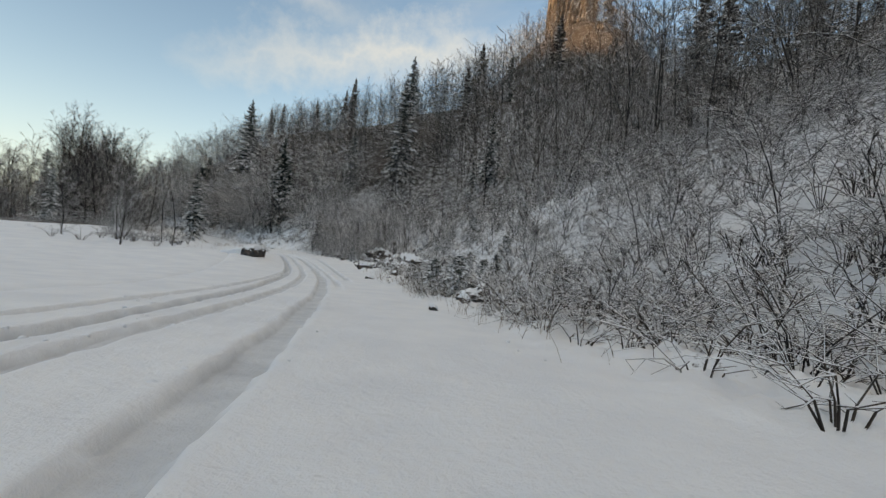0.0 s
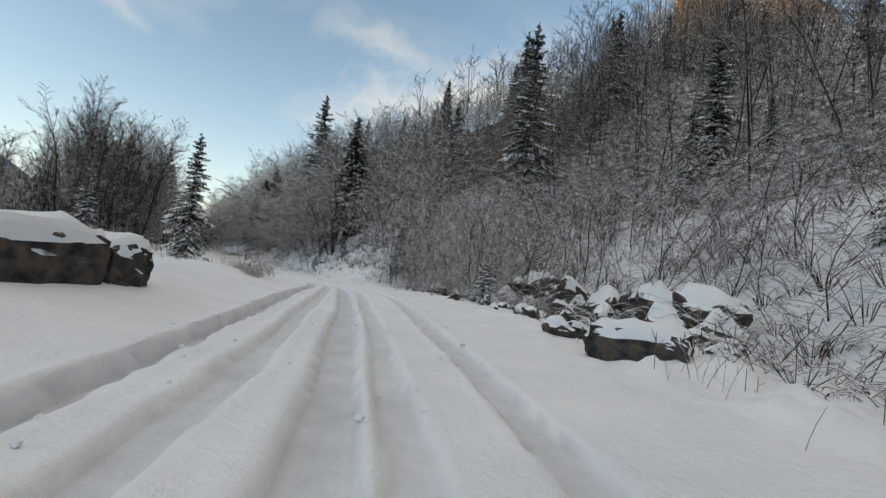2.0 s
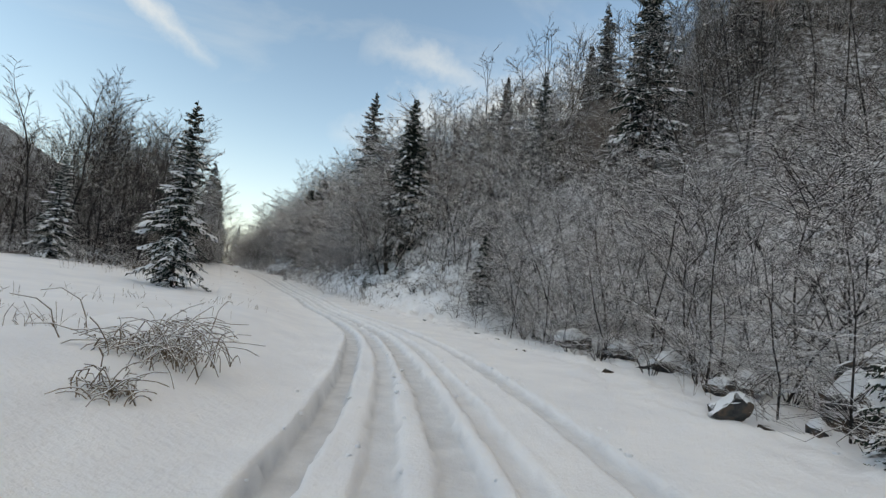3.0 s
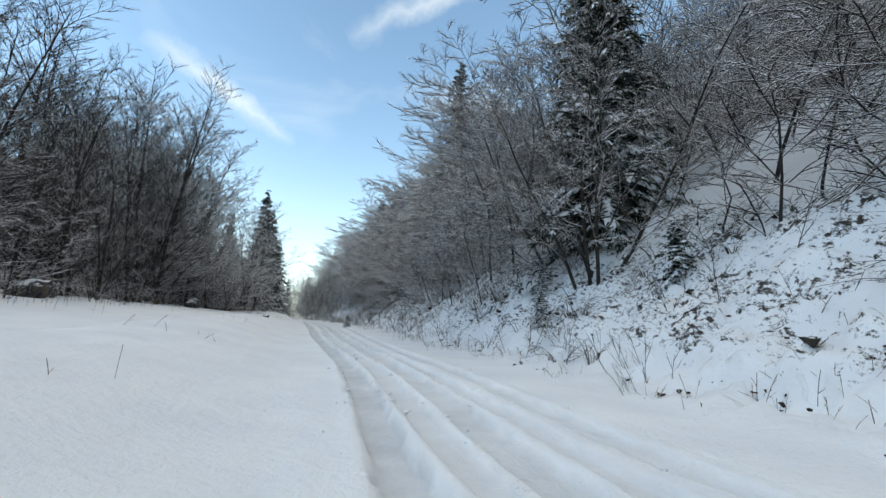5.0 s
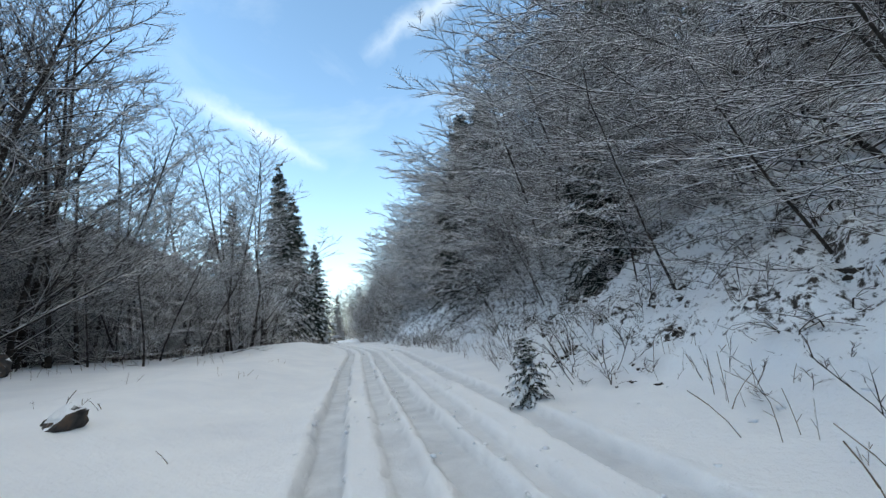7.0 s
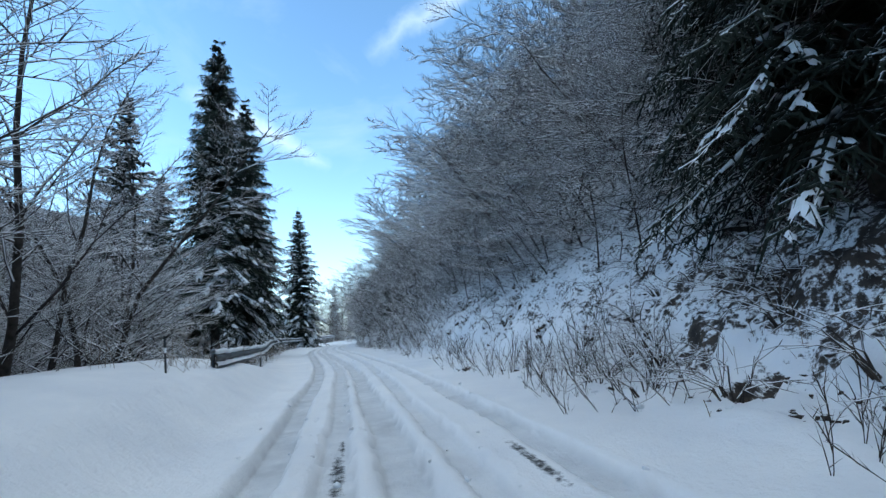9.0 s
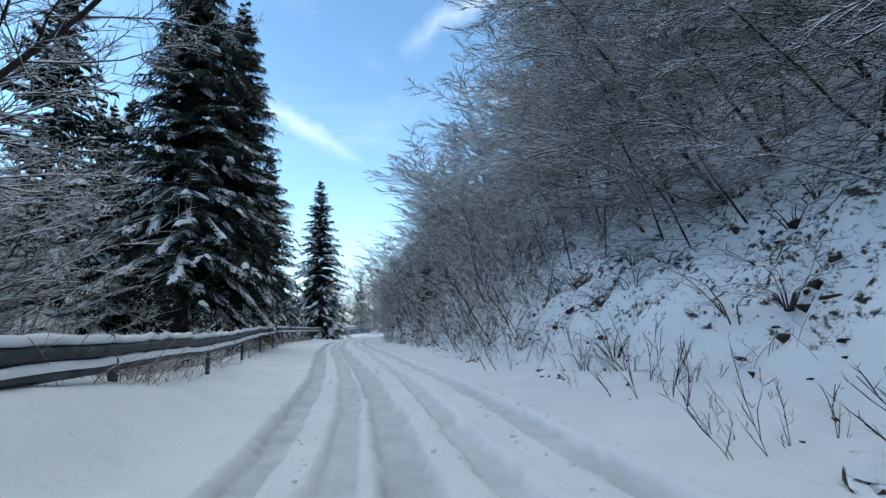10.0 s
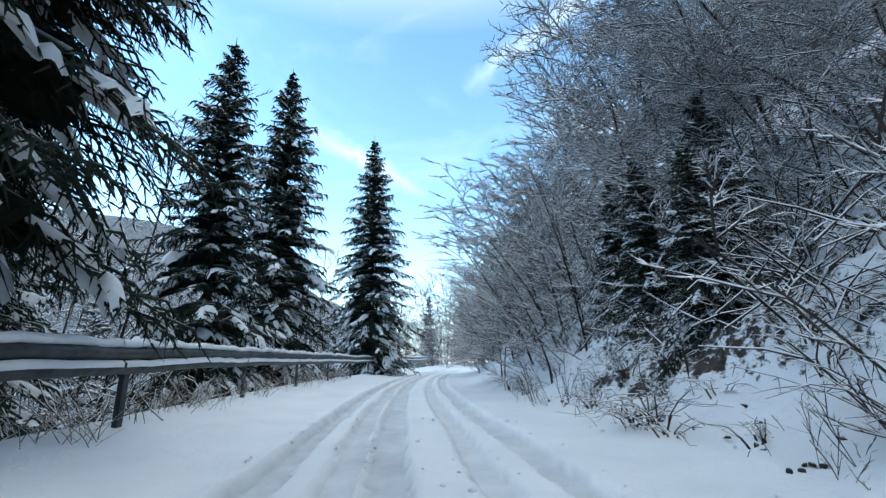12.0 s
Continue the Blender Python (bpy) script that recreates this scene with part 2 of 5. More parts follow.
def turn_at(s):
    k = int(np.clip(s + S0, 0, len(LINE) - 1))
    return math.atan2(_d[k][1], _d[k][0])

CAM_S = where([r[1][0] for r in PATH], [r[1][1] for r in PATH])[0]
ROAD_S = np.r_[-60, -20, CAM_S, CAM_S[-1] + 25, CAM_S[-1] + 60, CAM_S[-1] + 150]
_z = np.interp([r[0] for r in PATH], (0, 1, 2, 3.2, 5, 6, 7.2, 8.8, 10, 11, 12), (-3.5, -4.3, -4.65, -4.5, -4.85, -4.6, -4.1, -3.8, -3.72, -3.65, -3.45))
ROAD_Z = np.r_[_z[0] + 3.2, _z[0] + 1.6, _z, _z[-1] + 0.25, _z[-1] + 0.8, _z[-1] + 2]
_q = np.arange(-60, 300, 1.0)
_zq = np.interp(_q, ROAD_S, ROAD_Z)
for _ in range(14):
    _zq[1:-1] = (_zq[:-2] + 2 * _zq[1:-1] + _zq[2:]) / 4

def fbm(x, y, size, seed=0.0, octaves=3):
    v, a = 0, 1.0
    for o in range(octaves):
        f = 2 ** o / size
        v = v + a * (np.sin(x * f * 1.3 + 1.7 * np.sin(y * f * 1.1 + seed + o) + seed * 3) * np.cos(y * f * 1.2 + 1.9 * np.sin(x * f * 0.9 - seed * 2 + o)))
        a *= 0.5
    return v

def land(x, y):
    """Height of the snow at places."""
    x, y = np.atleast_1d(np.asarray(x, float)), np.atleast_1d(np.asarray(y, float))
    s, d = where(x, y)
    z = np.interp(s, _q, _zq)
    late = smooth(44, 56, s)                       # the bank grows steep along the way
    # right: bank, then the wooded slope
    foot = np.interp(s, (0, 5, 17, 23, 29, 36, 42, 50, 55, 61, 70, 80, 88, 100, 112, 122), (1.9, 2.0, 2.9, 2.9, 4.0, 4.0, 4.2, 4.2, 2.5, 2.2, 1.8, 1.6, 1.7, 2.4, 2.1, 1.9))
    r = np.maximum(d - foot, 0)
    early = -0.05 * np.minimum(r, 4.5) + 0.72 * np.clip(r - 4.5, 0, 12) + 0.64 * np.maximum(r - 16.5, 0)
    tilt = np.interp(s, (50, 63, 82, 104, 122), (0.6, 0.75, 0.50, 0.80, 0.85))
    steep = 0.08 * r + tilt * np.clip(r - 1.0, 0, 10) * smooth(0, 2.2, r) + 0.74 * np.maximum(r - 11, 0)
    up = early * (1 - late) + steep * late
    up = np.where(up > 30, 30 + (up - 30) * 0.45, up)
    up = np.where(up > 52, 52 + (up - 52) * 0.1, up)
    z = z + up + fbm(x, y, 2.0, 1.0) * 0.20 * smooth(0.5, 4, r) + fbm(x, y, 11, 4.0) * 0.8 * smooth(6, 20, r)
    # left: a field a little higher than the road, then it falls away
    l = np.maximum(-d - 1.5, 0)
    field = 0.5 * smooth(0, 3.0, l) * smooth(14, 30, s) * (1 - 0.5 * smooth(105, 116, s)) + 0.6 * smooth(3, 12, l) * smooth(38, 55, s) * (1 - smooth(90, 106, s))
    field = field + 0.38 * smooth(0.3, 1.4, l) * (1 - smooth(4, 8, l)) * smooth(95, 100, s) * (1 - smooth(106, 112, s))
    edge = np.interp(s, (0, 40, 60, 90, 104, 112, 122, 150), (50, 26, 20, 13, 6.0, 2.4, 2.2, 2.2))
    fall = np.maximum(l - edge, 0)
    z = z + field - np.minimum(fall * 0.40, 6) + fbm(x, y, 4.0, 2.0) * 0.05 * smooth(1, 4, l) + fbm(x, y, 14, 5.0) * 0.4 * smooth(14, 40, l)
    # far valley side, behind and left, out of sight: added to block the sun
    far = np.hypot(x + 30, y - 40)
    rise = smooth(150, 520, far) * 134 * smooth(0.35, 0.85, (-x * 0.9 - 0.45 * y + 30) / np.maximum(far, 1))
    shoulder = 25 * np.exp(-((x - 37) ** 2 + (y - 131) ** 2) / 24 ** 2)   # under the crag
    return z + rise * smooth(60, 150, -d) + shoulder

TRACKS = [  # where each wheel track runs beside the line: s, d; half width, depth, s at which it starts
    ((-8, 1, 6, 11, 22, 29, 37, 44, 55, 60, 81, 102, 110, 122, 140), (-3.0, -2.65, -2.3, -2.1, -1.35, -1.6, -1.3, -0.9, -0.85, -0.8, -1.05, -1.18, -1.12, -1.1, -1.05), 0.17, 0.13, -20),
    ((-8, 1, 6, 11, 16, 22, 29, 37, 44, 55, 60, 81, 102, 110, 122, 140), (-4.0, -3.55, -3.1, -2.75, -2.0, -1.35, -1.6, -1.3, -0.9, -0.85, -0.8, -1.05, -1.18, -1.12, -1.1, -1.05), 0.13, 0.07, -20),
    ((-8, -1, 4, 6.7, 11.6, 20, 23, 29, 37, 46, 55, 60, 81, 102, 110, 122, 140), (-2.3, -2.05, -1.75, -1.5, -1.1, -0.75, -0.78, -0.8, -0.65, -0.4, -0.42, -0.45, -0.4, -0.6, -0.48, -0.57, -0.55), 0.15, 0.09, -20),
    ((-8, -2, 0, 7, 14, 23, 29, 37, 55, 81, 102, 122, 140), (-0.9, -0.7, -0.63, -0.35, -0.05, -0.1, 0.0, -0.15, 0.0, 0.0, -0.07, -0.2, -0.15), 0.19, 0.10, -20),
    ((8, 23, 29, 37, 55, 81, 102, 110, 122, 140), (0.4, 0.38, 0.35, 0.4, 0.4, 0.42, 0.42, 0.5, 0.6, 0.55), 0.13, 0.08, 10),
    ((8, 23, 29, 37, 55, 60, 81, 102, 110, 122, 140), (1.0, 1.1, 1.4, 1.35, 0.9, 0.9, 1.08, 1.2, 1.15, 1.1, 1.05), 0.16, 0.09, 14),
]

def mesh_from(name, co, faces, crest=None):
    me = bpy.data.meshes.new(name)
    me.vertices.add(len(co))
    me.vertices.foreach_set("co", np.asarray(co, np.float32).ravel())
    faces = np.asarray(faces, np.int32)
    me.loops.add(faces.size)
    me.loops.foreach_set("vertex_index", faces.ravel())
    me.polygons.add(len(faces))
    me.polygons.foreach_set("loop_start", np.arange(len(faces), dtype=np.int32) * faces.shape[1])
    me.update(calc_edges=True)
    if crest is not None:                          # 1 along the top of a stick, 0 along its underside
        me.attributes.new("crest", "FLOAT", "POINT").data.foreach_set("value", np.asarray(crest, np.float32))
    return me

def grid_faces(nu, nv):
    i = np.arange((nu - 1) * nv).reshape(nu - 1, nv)[:, :-1].ravel()
    return np.c_[i, i + nv, i + nv + 1, i + 1]

def sheet(name, x, y, z, mat, even=True):
    me = mesh_from(name, np.c_[x.ravel(), y.ravel(), z.ravel()], grid_faces(*x.shape))
    me.materials.append(mat)
    me.polygons.foreach_set("use_smooth", np.ones(len(me.polygons), bool))
    ob = new(name, me)
    return ob

def spaced(lo, hi, fine, far, grow=1.12):
    out, a, step = [lo], lo, fine
    out = list(np.arange(lo, hi, fine))
    v = out[-1]
    while v < far[1]:
        step *= grow
        v += step
        out.append(v)
    step, v, pre = fine, lo, []
    while v > far[0]:
        step *= grow
        v -= step
        pre.append(v)
    return np.array(pre[::-1] + out)

ROAD_L, ROAD_R, BANK_R = -5.0, 1.75, 8.5
gx, gy = np.meshgrid(spaced(-115, 30, 0.85, (-1500, 1500)), spaced(-8, 135, 0.85, (-1500, 1500)), indexing="ij")
gz = land(gx.ravel(), gy.ravel())
gs, gd = where(gx.ravel(), gy.ravel())
under = smooth(ROAD_L, ROAD_L + 1.2, gd) * (1 - smooth(BANK_R - 1.2, BANK_R, gd)) * smooth(-9, -7, gs) * (1 - smooth(156, 158, gs))
ground = sheet("ground", gx, gy, (gz - 0.5 * under).reshape(gx.shape), snow)
ground.matrix_world = Matrix.Identity(4)
litter_shade = ground.data.attributes.new("litter_shade", "FLOAT", "POINT")
# leaf colour over the woods floor also paints in the trees' shade
_ragged = 1.3 * fbm(gx.ravel(), gy.ravel(), 3.5, 9.0)
_slope = np.interp(gs, (0, 20, 50, 60, 120), (13, 13, 13, 9.5, 9.0))
_left = np.interp(gs, (0, 50, 60, 76, 98, 108, 116), (24, 24, 10.5, 10.0, 9.5, 5.5, 4.2))
litter_shade.data.foreach_set("value", np.clip(np.interp(gs, (50, 58), (0.84, 0.93)) * smooth(-1, 5, gd - _slope + _ragged) + 0.88 * smooth(-1.5, 3.5, -gd - _left + _ragged), 0, 1).astype(np.float32))
tagged(ground, "deep white snow over meadow, bank and hillside", "snow ground", kind="structure")

def road_sheet():
    dd = np.r_[np.arange(ROAD_L, -3.8, 0.14), np.arange(-3.8, 1.5, 0.045), np.linspace(1.5, ROAD_R, 4)]
    ss = np.r_[np.arange(-8, 128, 0.16), np.arange(128, 160, 0.6)]
    S, Dm = np.meshgrid(ss, dd, indexing="ij")
    x, y = at(S.ravel(), Dm.ravel())
    x, y = x.reshape(S.shape), y.reshape(S.shape)
    z = land(x.ravel(), y.ravel()).reshape(S.shape)
    rut = np.zeros(S.shape)
    for k, (ks, kd, wide, deep, since) in enumerate(TRACKS):
        c = np.interp(S, ks, kd)
        sm = sum(np.interp(S + o, ks, kd) for o in (-6, -3, 0, 3, 6)) / 5
        c = sm + 0.015 * np.sin(S * 0.9 + k * 2) + 0.008 * np.sin(S * 2.3 + k)
        w = wide * (1 + 0.06 * np.sin(S * 1.1 + k * 3) + 0.07 * np.sin(S * 9.7 + 2 * np.sin(S * 3.1 + k)) + 0.05 * np.sin(S * 17.0 + k))
        u = np.abs(Dm - c) / w
        deep = (0.8 + 0.3 * smooth(58, 80, S)) * deep * smooth(since, since + 4, S) * (1 - 0.22 * smooth(44, 54, S))
        if k == 0:                                 # the outer track cuts deep along the meadow
            deep = deep * (1 + 0.7 * smooth(18, 24, S) * (1 - smooth(38, 46, S)))
        rut = np.minimum(rut, -deep * (1 - smooth(0.84, 1.05, u + 0.10 * np.sin(S * 6.0 + 2 * np.sin(S * 1.9 + k)) * np.sin(S * 2.7 + k))) * (1 + 0.06 * np.sin(S * 3.3 + k)))
        lump = 0.7 + 0.3 * np.sin(S * 8.3 + 2 * k + 3 * np.sin(S * 2.9 + k)) * np.sin(S * 19.1 + k)
        z += 0.017 * smooth(since, since + 4, S) * lump * np.exp(-((u - 1.5) / 0.35) ** 2) * (1 - smooth(ROAD_R - 0.5, ROAD_R, Dm))
    z += rut
    z += 0.010 * fbm(x, y, 0.35, 7.0) * smooth(0, 1, Dm - ROAD_L) * (1 - smooth(ROAD_R - 0.8, ROAD_R, Dm))
    z += 0.006 - 0.10 * (Dm <= dd[0])
    ob = sheet("road", x, y, z, snow)
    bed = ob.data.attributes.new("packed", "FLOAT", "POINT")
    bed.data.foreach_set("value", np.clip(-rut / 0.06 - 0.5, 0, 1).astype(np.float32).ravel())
    bald = np.zeros(S.shape)
    for s0, d0, long, wide in ((98.7, -0.55, 0.75, 0.11), (98.1, 0.86, 0.8, 0.08), (99.6, -0.52, 0.35, 0.06)):
        bald = np.maximum(bald, 0.70 * np.exp(-((S - s0) / long) ** 4 - ((Dm - d0) / wide) ** 2))
    ob.data.attributes.new("worn", "FLOAT", "POINT").data.foreach_set("value", bald.astype(np.float32).ravel())
    return tagged(ob, "snow-covered road with several wheel tracks pressed in", "snowy road", kind="structure")

road = road_sheet()

# firs on the bank: s, d, height
FIRS = ((98.6, 5.9, 11.5), (101.0, 8.2, 12.0), (124.7, 4.2, 2.9), (126.4, 4.4, 3.1), (125.5, 5.2, 3.4), (127.9, 4.6, 3.0), (85.2, 5.4, 4.5))
# s, d and radius of the dark ground painted as each fir's shade
FIR_SHADE = [(s, d + 0.2, 3.1 if h == 11.5 else 2.0 if h > 7 else 1.7) for s, d, h in FIRS]

def bank_sheet():
    """The snow from the road's edge up the bank, lumpy with what lies under it."""
    ss = np.r_[np.arange(-8, 128, 0.135), np.arange(128, 160, 0.6)]
    dd = np.arange(ROAD_R, BANK_R, 0.135)
    S, Dm = np.meshgrid(ss, dd, indexing="ij")
    x, y = at(S.ravel(), Dm.ravel())
    z = land(x, y)
    x, y, z = x.reshape(S.shape), y.reshape(S.shape), z.reshape(S.shape)
    rough = smooth(0.3, 2.2, Dm - ROAD_R) * (1 - smooth(BANK_R - 1.2, BANK_R, Dm)) * (0.35 + 0.65 * smooth(44, 56, S) + 0.3 * (S < 28))
    z += rough * (0.15 * fbm(x, y, 0.75, 3.0) + 0.17 * np.abs(fbm(x, y, 0.34, 8.0)) + 0.08 * fbm(x, y, 0.19, 5.0, 2)) + 0.006 - 0.12 * (Dm >= dd[-1])
    ob = sheet("snow_bank", x, y, z, snow)
    foot = np.interp(S, (0, 17, 29, 50, 55, 70, 80, 100, 122), (2.2, 3.2, 4.2, 4.4, 2.8, 2.2, 2.0, 2.8, 2.3))
    bare = 0.745 * smooth(0.2, 1.5, Dm - foot) * (0.82 + 0.18 * smooth(50, 58, S))
    for s0, d0, wide in FIR_SHADE:                   # shade under the firs, painted as dark bare ground
        bare = np.maximum(bare, 0.84 - 0.84 * smooth(0.75, 1.05, np.hypot(S - s0, (Dm - d0) * 1.1) / wide + 0.22 * fbm(x, y, 0.5, 6.0, 4)))
    mark = ob.data.attributes.new("litter_shade", "FLOAT", "POINT")
    mark.data.foreach_set("value", bare.astype(np.float32).ravel())
    return tagged(ob, "lumpy snow on the roadside bank", "snow bank", kind="structure")

bank_sheet()

# ---- growing things ----
def part(name, mesh_or_bm, mat, parent=None, label=""):
    if isinstance(mesh_or_bm, bmesh.types.BMesh):
        me = bpy.data.meshes.new(name)
        mesh_or_bm.to_mesh(me)
        mesh_or_bm.free()
    else:
        me = mesh_or_bm
    if mat is not None and not me.materials:
        me.materials.append(mat)
    ob = new(name, me)
    if parent is not None:
        ob.parent = parent
    if label:
        tagged(ob, label)
    return ob

def thing(name, x, y, z, turn=0.0, size=1.0, lean=(0, 0)):
    ob = new(name)
    ob.empty_display_size = 0.2
    ob.matrix_world = Matrix.LocRotScale((x, y, z), Euler((radians(lean[0]), radians(lean[1]), radians(turn))), (size,) * 3)
    return ob

def height(x, y):
    return float(land(x, y)[0])

def tubes(segs, sides=4, crest=1.35):
    """Tapered sticks with a raised crest of lying snow: rows of p0, p1, r0, r1; those with r1 = 0 end in a point."""
    segs = np.asarray(segs, float)
    p0, p1, r0, r1 = segs[:, 0:3], segs[:, 3:6], segs[:, 6], segs[:, 7]
    ax = p1 - p0
    ax /= np.maximum(np.linalg.norm(ax, axis=1), 1e-9)[:, None]
    up = np.zeros_like(ax)
    up[:, 2] = 1
    steep = np.abs(ax[:, 2]) > 0.93
    up[steep] = (1, 0, 0)
    side = np.cross(ax, up)
    side /= np.linalg.norm(side, axis=1)[:, None]
    top = np.cross(side, ax)
    lie = 1 - smooth(0.62, 0.95, np.abs(ax[:, 2]))  # snow slides off what stands upright
    if sides == 2:                                 # fine twigs: a ridge of two faces
        def ring(p, r, k):
            return [p[k] - side[k] * r[k, None] - top[k] * (0.7 * r[k])[:, None], p[k] + top[k] * (crest * r[k])[:, None], p[k] + side[k] * r[k, None] - top[k] * (0.7 * r[k])[:, None]]
        full, tip = np.flatnonzero(r1 > 0), np.flatnonzero(r1 <= 0)
        a = np.stack(ring(p0, r0, full) + ring(p1, r1, full), axis=1).reshape(-1, 3)
        b = np.stack(ring(p0, r0, tip) + [p1[tip]], axis=1).reshape(-1, 3)
        i = np.arange(len(full))[:, None] * 6
        j = np.arange(len(tip))[:, None] * 4 + len(a)
        faces = np.vstack([np.c_[i, i + 1, i + 4], np.c_[i, i + 4, i + 3], np.c_[i + 1, i + 2, i + 5], np.c_[i + 1, i + 5, i + 4],
                           np.c_[j, j + 1, j + 3], np.c_[j + 1, j + 2, j + 3]])
        mark = np.r_[(lie[full][:, None] * (0, 1, 0, 0, 1, 0)).ravel(), (lie[tip][:, None] * (0, 1, 0, 0.6)).ravel()]
        return np.vstack([a, b]), faces, mark
    rings, marks = [], []
    for p, r in ((p0, r0), (p1, np.maximum(r1, r0 * 0.3))):
        for k in range(sides):
            a = 2 * math.pi * k / sides
            c = np.where(steep, 1.0, crest) if math.cos(a) > 0.5 else 1.0
            rings.append(p + side * (r * math.sin(a))[:, None] + top * (r * math.cos(a) * c)[:, None])
            marks.append(lie * max(math.cos(a), 0))
    co = np.stack(rings, axis=1).reshape(-1, 3)
    base = np.arange(len(segs))[:, None] * (2 * sides)
    faces = [np.c_[base + k, base + (k + 1) % sides, base + sides + (k + 1) % sides, base + sides + k] for k in range(sides)]
    return co, np.vstack(faces), np.stack(marks, axis=1).ravel()

def stick_mesh(name, segs, mat, sides=4, crest=1.35):
    me = mesh_from(name, *tubes(segs, sides, crest))
    me.materials.append(mat)
    return me

def broadleaf(seed, tall, levels=3, kids=(9, 7, 5), stems=1, spread=0.95, thick=0.012, flat=0.5, low=0.22, fine=0.006, lean=0.0, splay=0.28, cuts=(7, 4, 3), reach=0.0, rise=0.05, long=0.46, twig_long=0.5, sway=0.09):
    """A bare tree: trunk sticks and crown sticks. The last level is of pointed twigs, in flat sprays along the branches."""
    rg = np.random.RandomState(seed)
    trunk, crown, tips = [], [], []

    def sprays(pts, length, r, count):
        f = 0.12 + 0.88 * (np.arange(count) + rg.rand(count)) / count
        n = len(pts) - 1
        j = np.minimum((f * n).astype(int), n - 1)
        pts = np.array(pts)
        ax = pts[j + 1] - pts[j]
        b = pts[j] + ax * (f * n - j)[:, None]
        ax = ax / np.linalg.norm(ax, axis=1)[:, None]
        side = np.cross(ax, (0.05, 0.02, 1.0))
        side /= np.maximum(np.linalg.norm(side, axis=1), 0.15)[:, None]
        sgn = np.where(np.arange(count) % 2, 1.0, -1.0)[:, None]
        w = ax * 0.75 + side * sgn * 0.62 + rg.normal(0, 0.16, (count, 3)) + np.c_[np.zeros((count, 2)), np.full(count, rise * 2)]
        w[:, 0] += reach
        w /= np.linalg.norm(w, axis=1)[:, None]
        tl = twig_long * length * (1 - 0.55 * f) * rg.uniform(0.55, 1.3, count)
        tips.append(np.c_[b, b + w * np.maximum(tl, 0.1)[:, None], np.full(count, r), np.zeros(count)])

    def grow(p, way, length, r, level):
        n = cuts[min(level, 2)]
        pts, q, w = [p], p, way.copy()
        for i in range(n):
            w = w + rg.normal(0, 0.14 if level else sway, 3)
            if level:
                w[2] += rise - flat * 0.12 * w[2]
            w[0] += reach * (0.5 if level == 0 else 1.0)
            w /= np.linalg.norm(w)
            q = q + w * length / n
            pts.append(q)
        for i in range(n):
            a, b = r * (1 - 0.8 * i / n), r * (1 - 0.8 * (i + 1) / n)
            (trunk if level == 0 else crown).append((*pts[i], *pts[i + 1], max(a, fine), 0 if level and i == n - 1 else max(b, fine)))
        if level == levels - 1:
            sprays(pts, length, fine * 0.85, kids[level])
            return
        for k in range(kids[level]):
            f = low + (1 - low) * (k + rg.rand()) / kids[level] if level == 0 else 0.15 + 0.85 * (k + rg.rand()) / kids[level]
            j = min(int(f * n), n - 1)
            b = pts[j] + (pts[j + 1] - pts[j]) * (f * n - j)
            axis = pts[j + 1] - pts[j]
            axis = axis / np.linalg.norm(axis)
            if level == 0:
                az = k * 2.4 + rg.rand()
                out = np.array((math.cos(az), math.sin(az), 0.0))
                w = out * math.sin(spread + 0.25 * rg.randn() - 0.35 * f) + axis * math.cos(spread - 0.35 * f)
            else:
                sgn = 1 if k % 2 else -1
                side = np.cross(axis, (0, 0, 1.0))
                if np.linalg.norm(side) < 0.2:
                    side = rg.normal(0, 1, 3)
                side /= np.linalg.norm(side)
                w = axis * math.cos(0.75) + (side * sgn + np.array((0, 0, rg.normal(0.1, 0.4)))) * math.sin(0.75)
            w /= np.linalg.norm(w)
            cut = (long, 0.5)[min(level, 1)] * length * (1 - 0.5 * f) * (0.75 + 0.5 * rg.rand())
            grow(b, w, max(cut, 0.12), max(r * (0.34 if level == 0 else 0.45) * (1 - 0.5 * f), fine), level + 1)

    for k in range(stems):
        a = rg.rand() * 6.3
        w = np.array((math.cos(a) * (0.05 + (splay if stems > 1 else 0)) + lean, math.sin(a) * (0.05 + (splay if stems > 1 else 0)), 1.0))
        grow(np.array((0.12 * k * math.cos(a), 0.12 * k * math.sin(a), -0.4)) - w / np.linalg.norm(w) * 0.05 * tall, w / np.linalg.norm(w), tall * (1 if k == 0 else 0.7 + 0.25 * rg.rand()), tall * thick * (1 if k == 0 else 0.75), 0)
    return trunk, np.vstack([np.array(crown)] + tips)

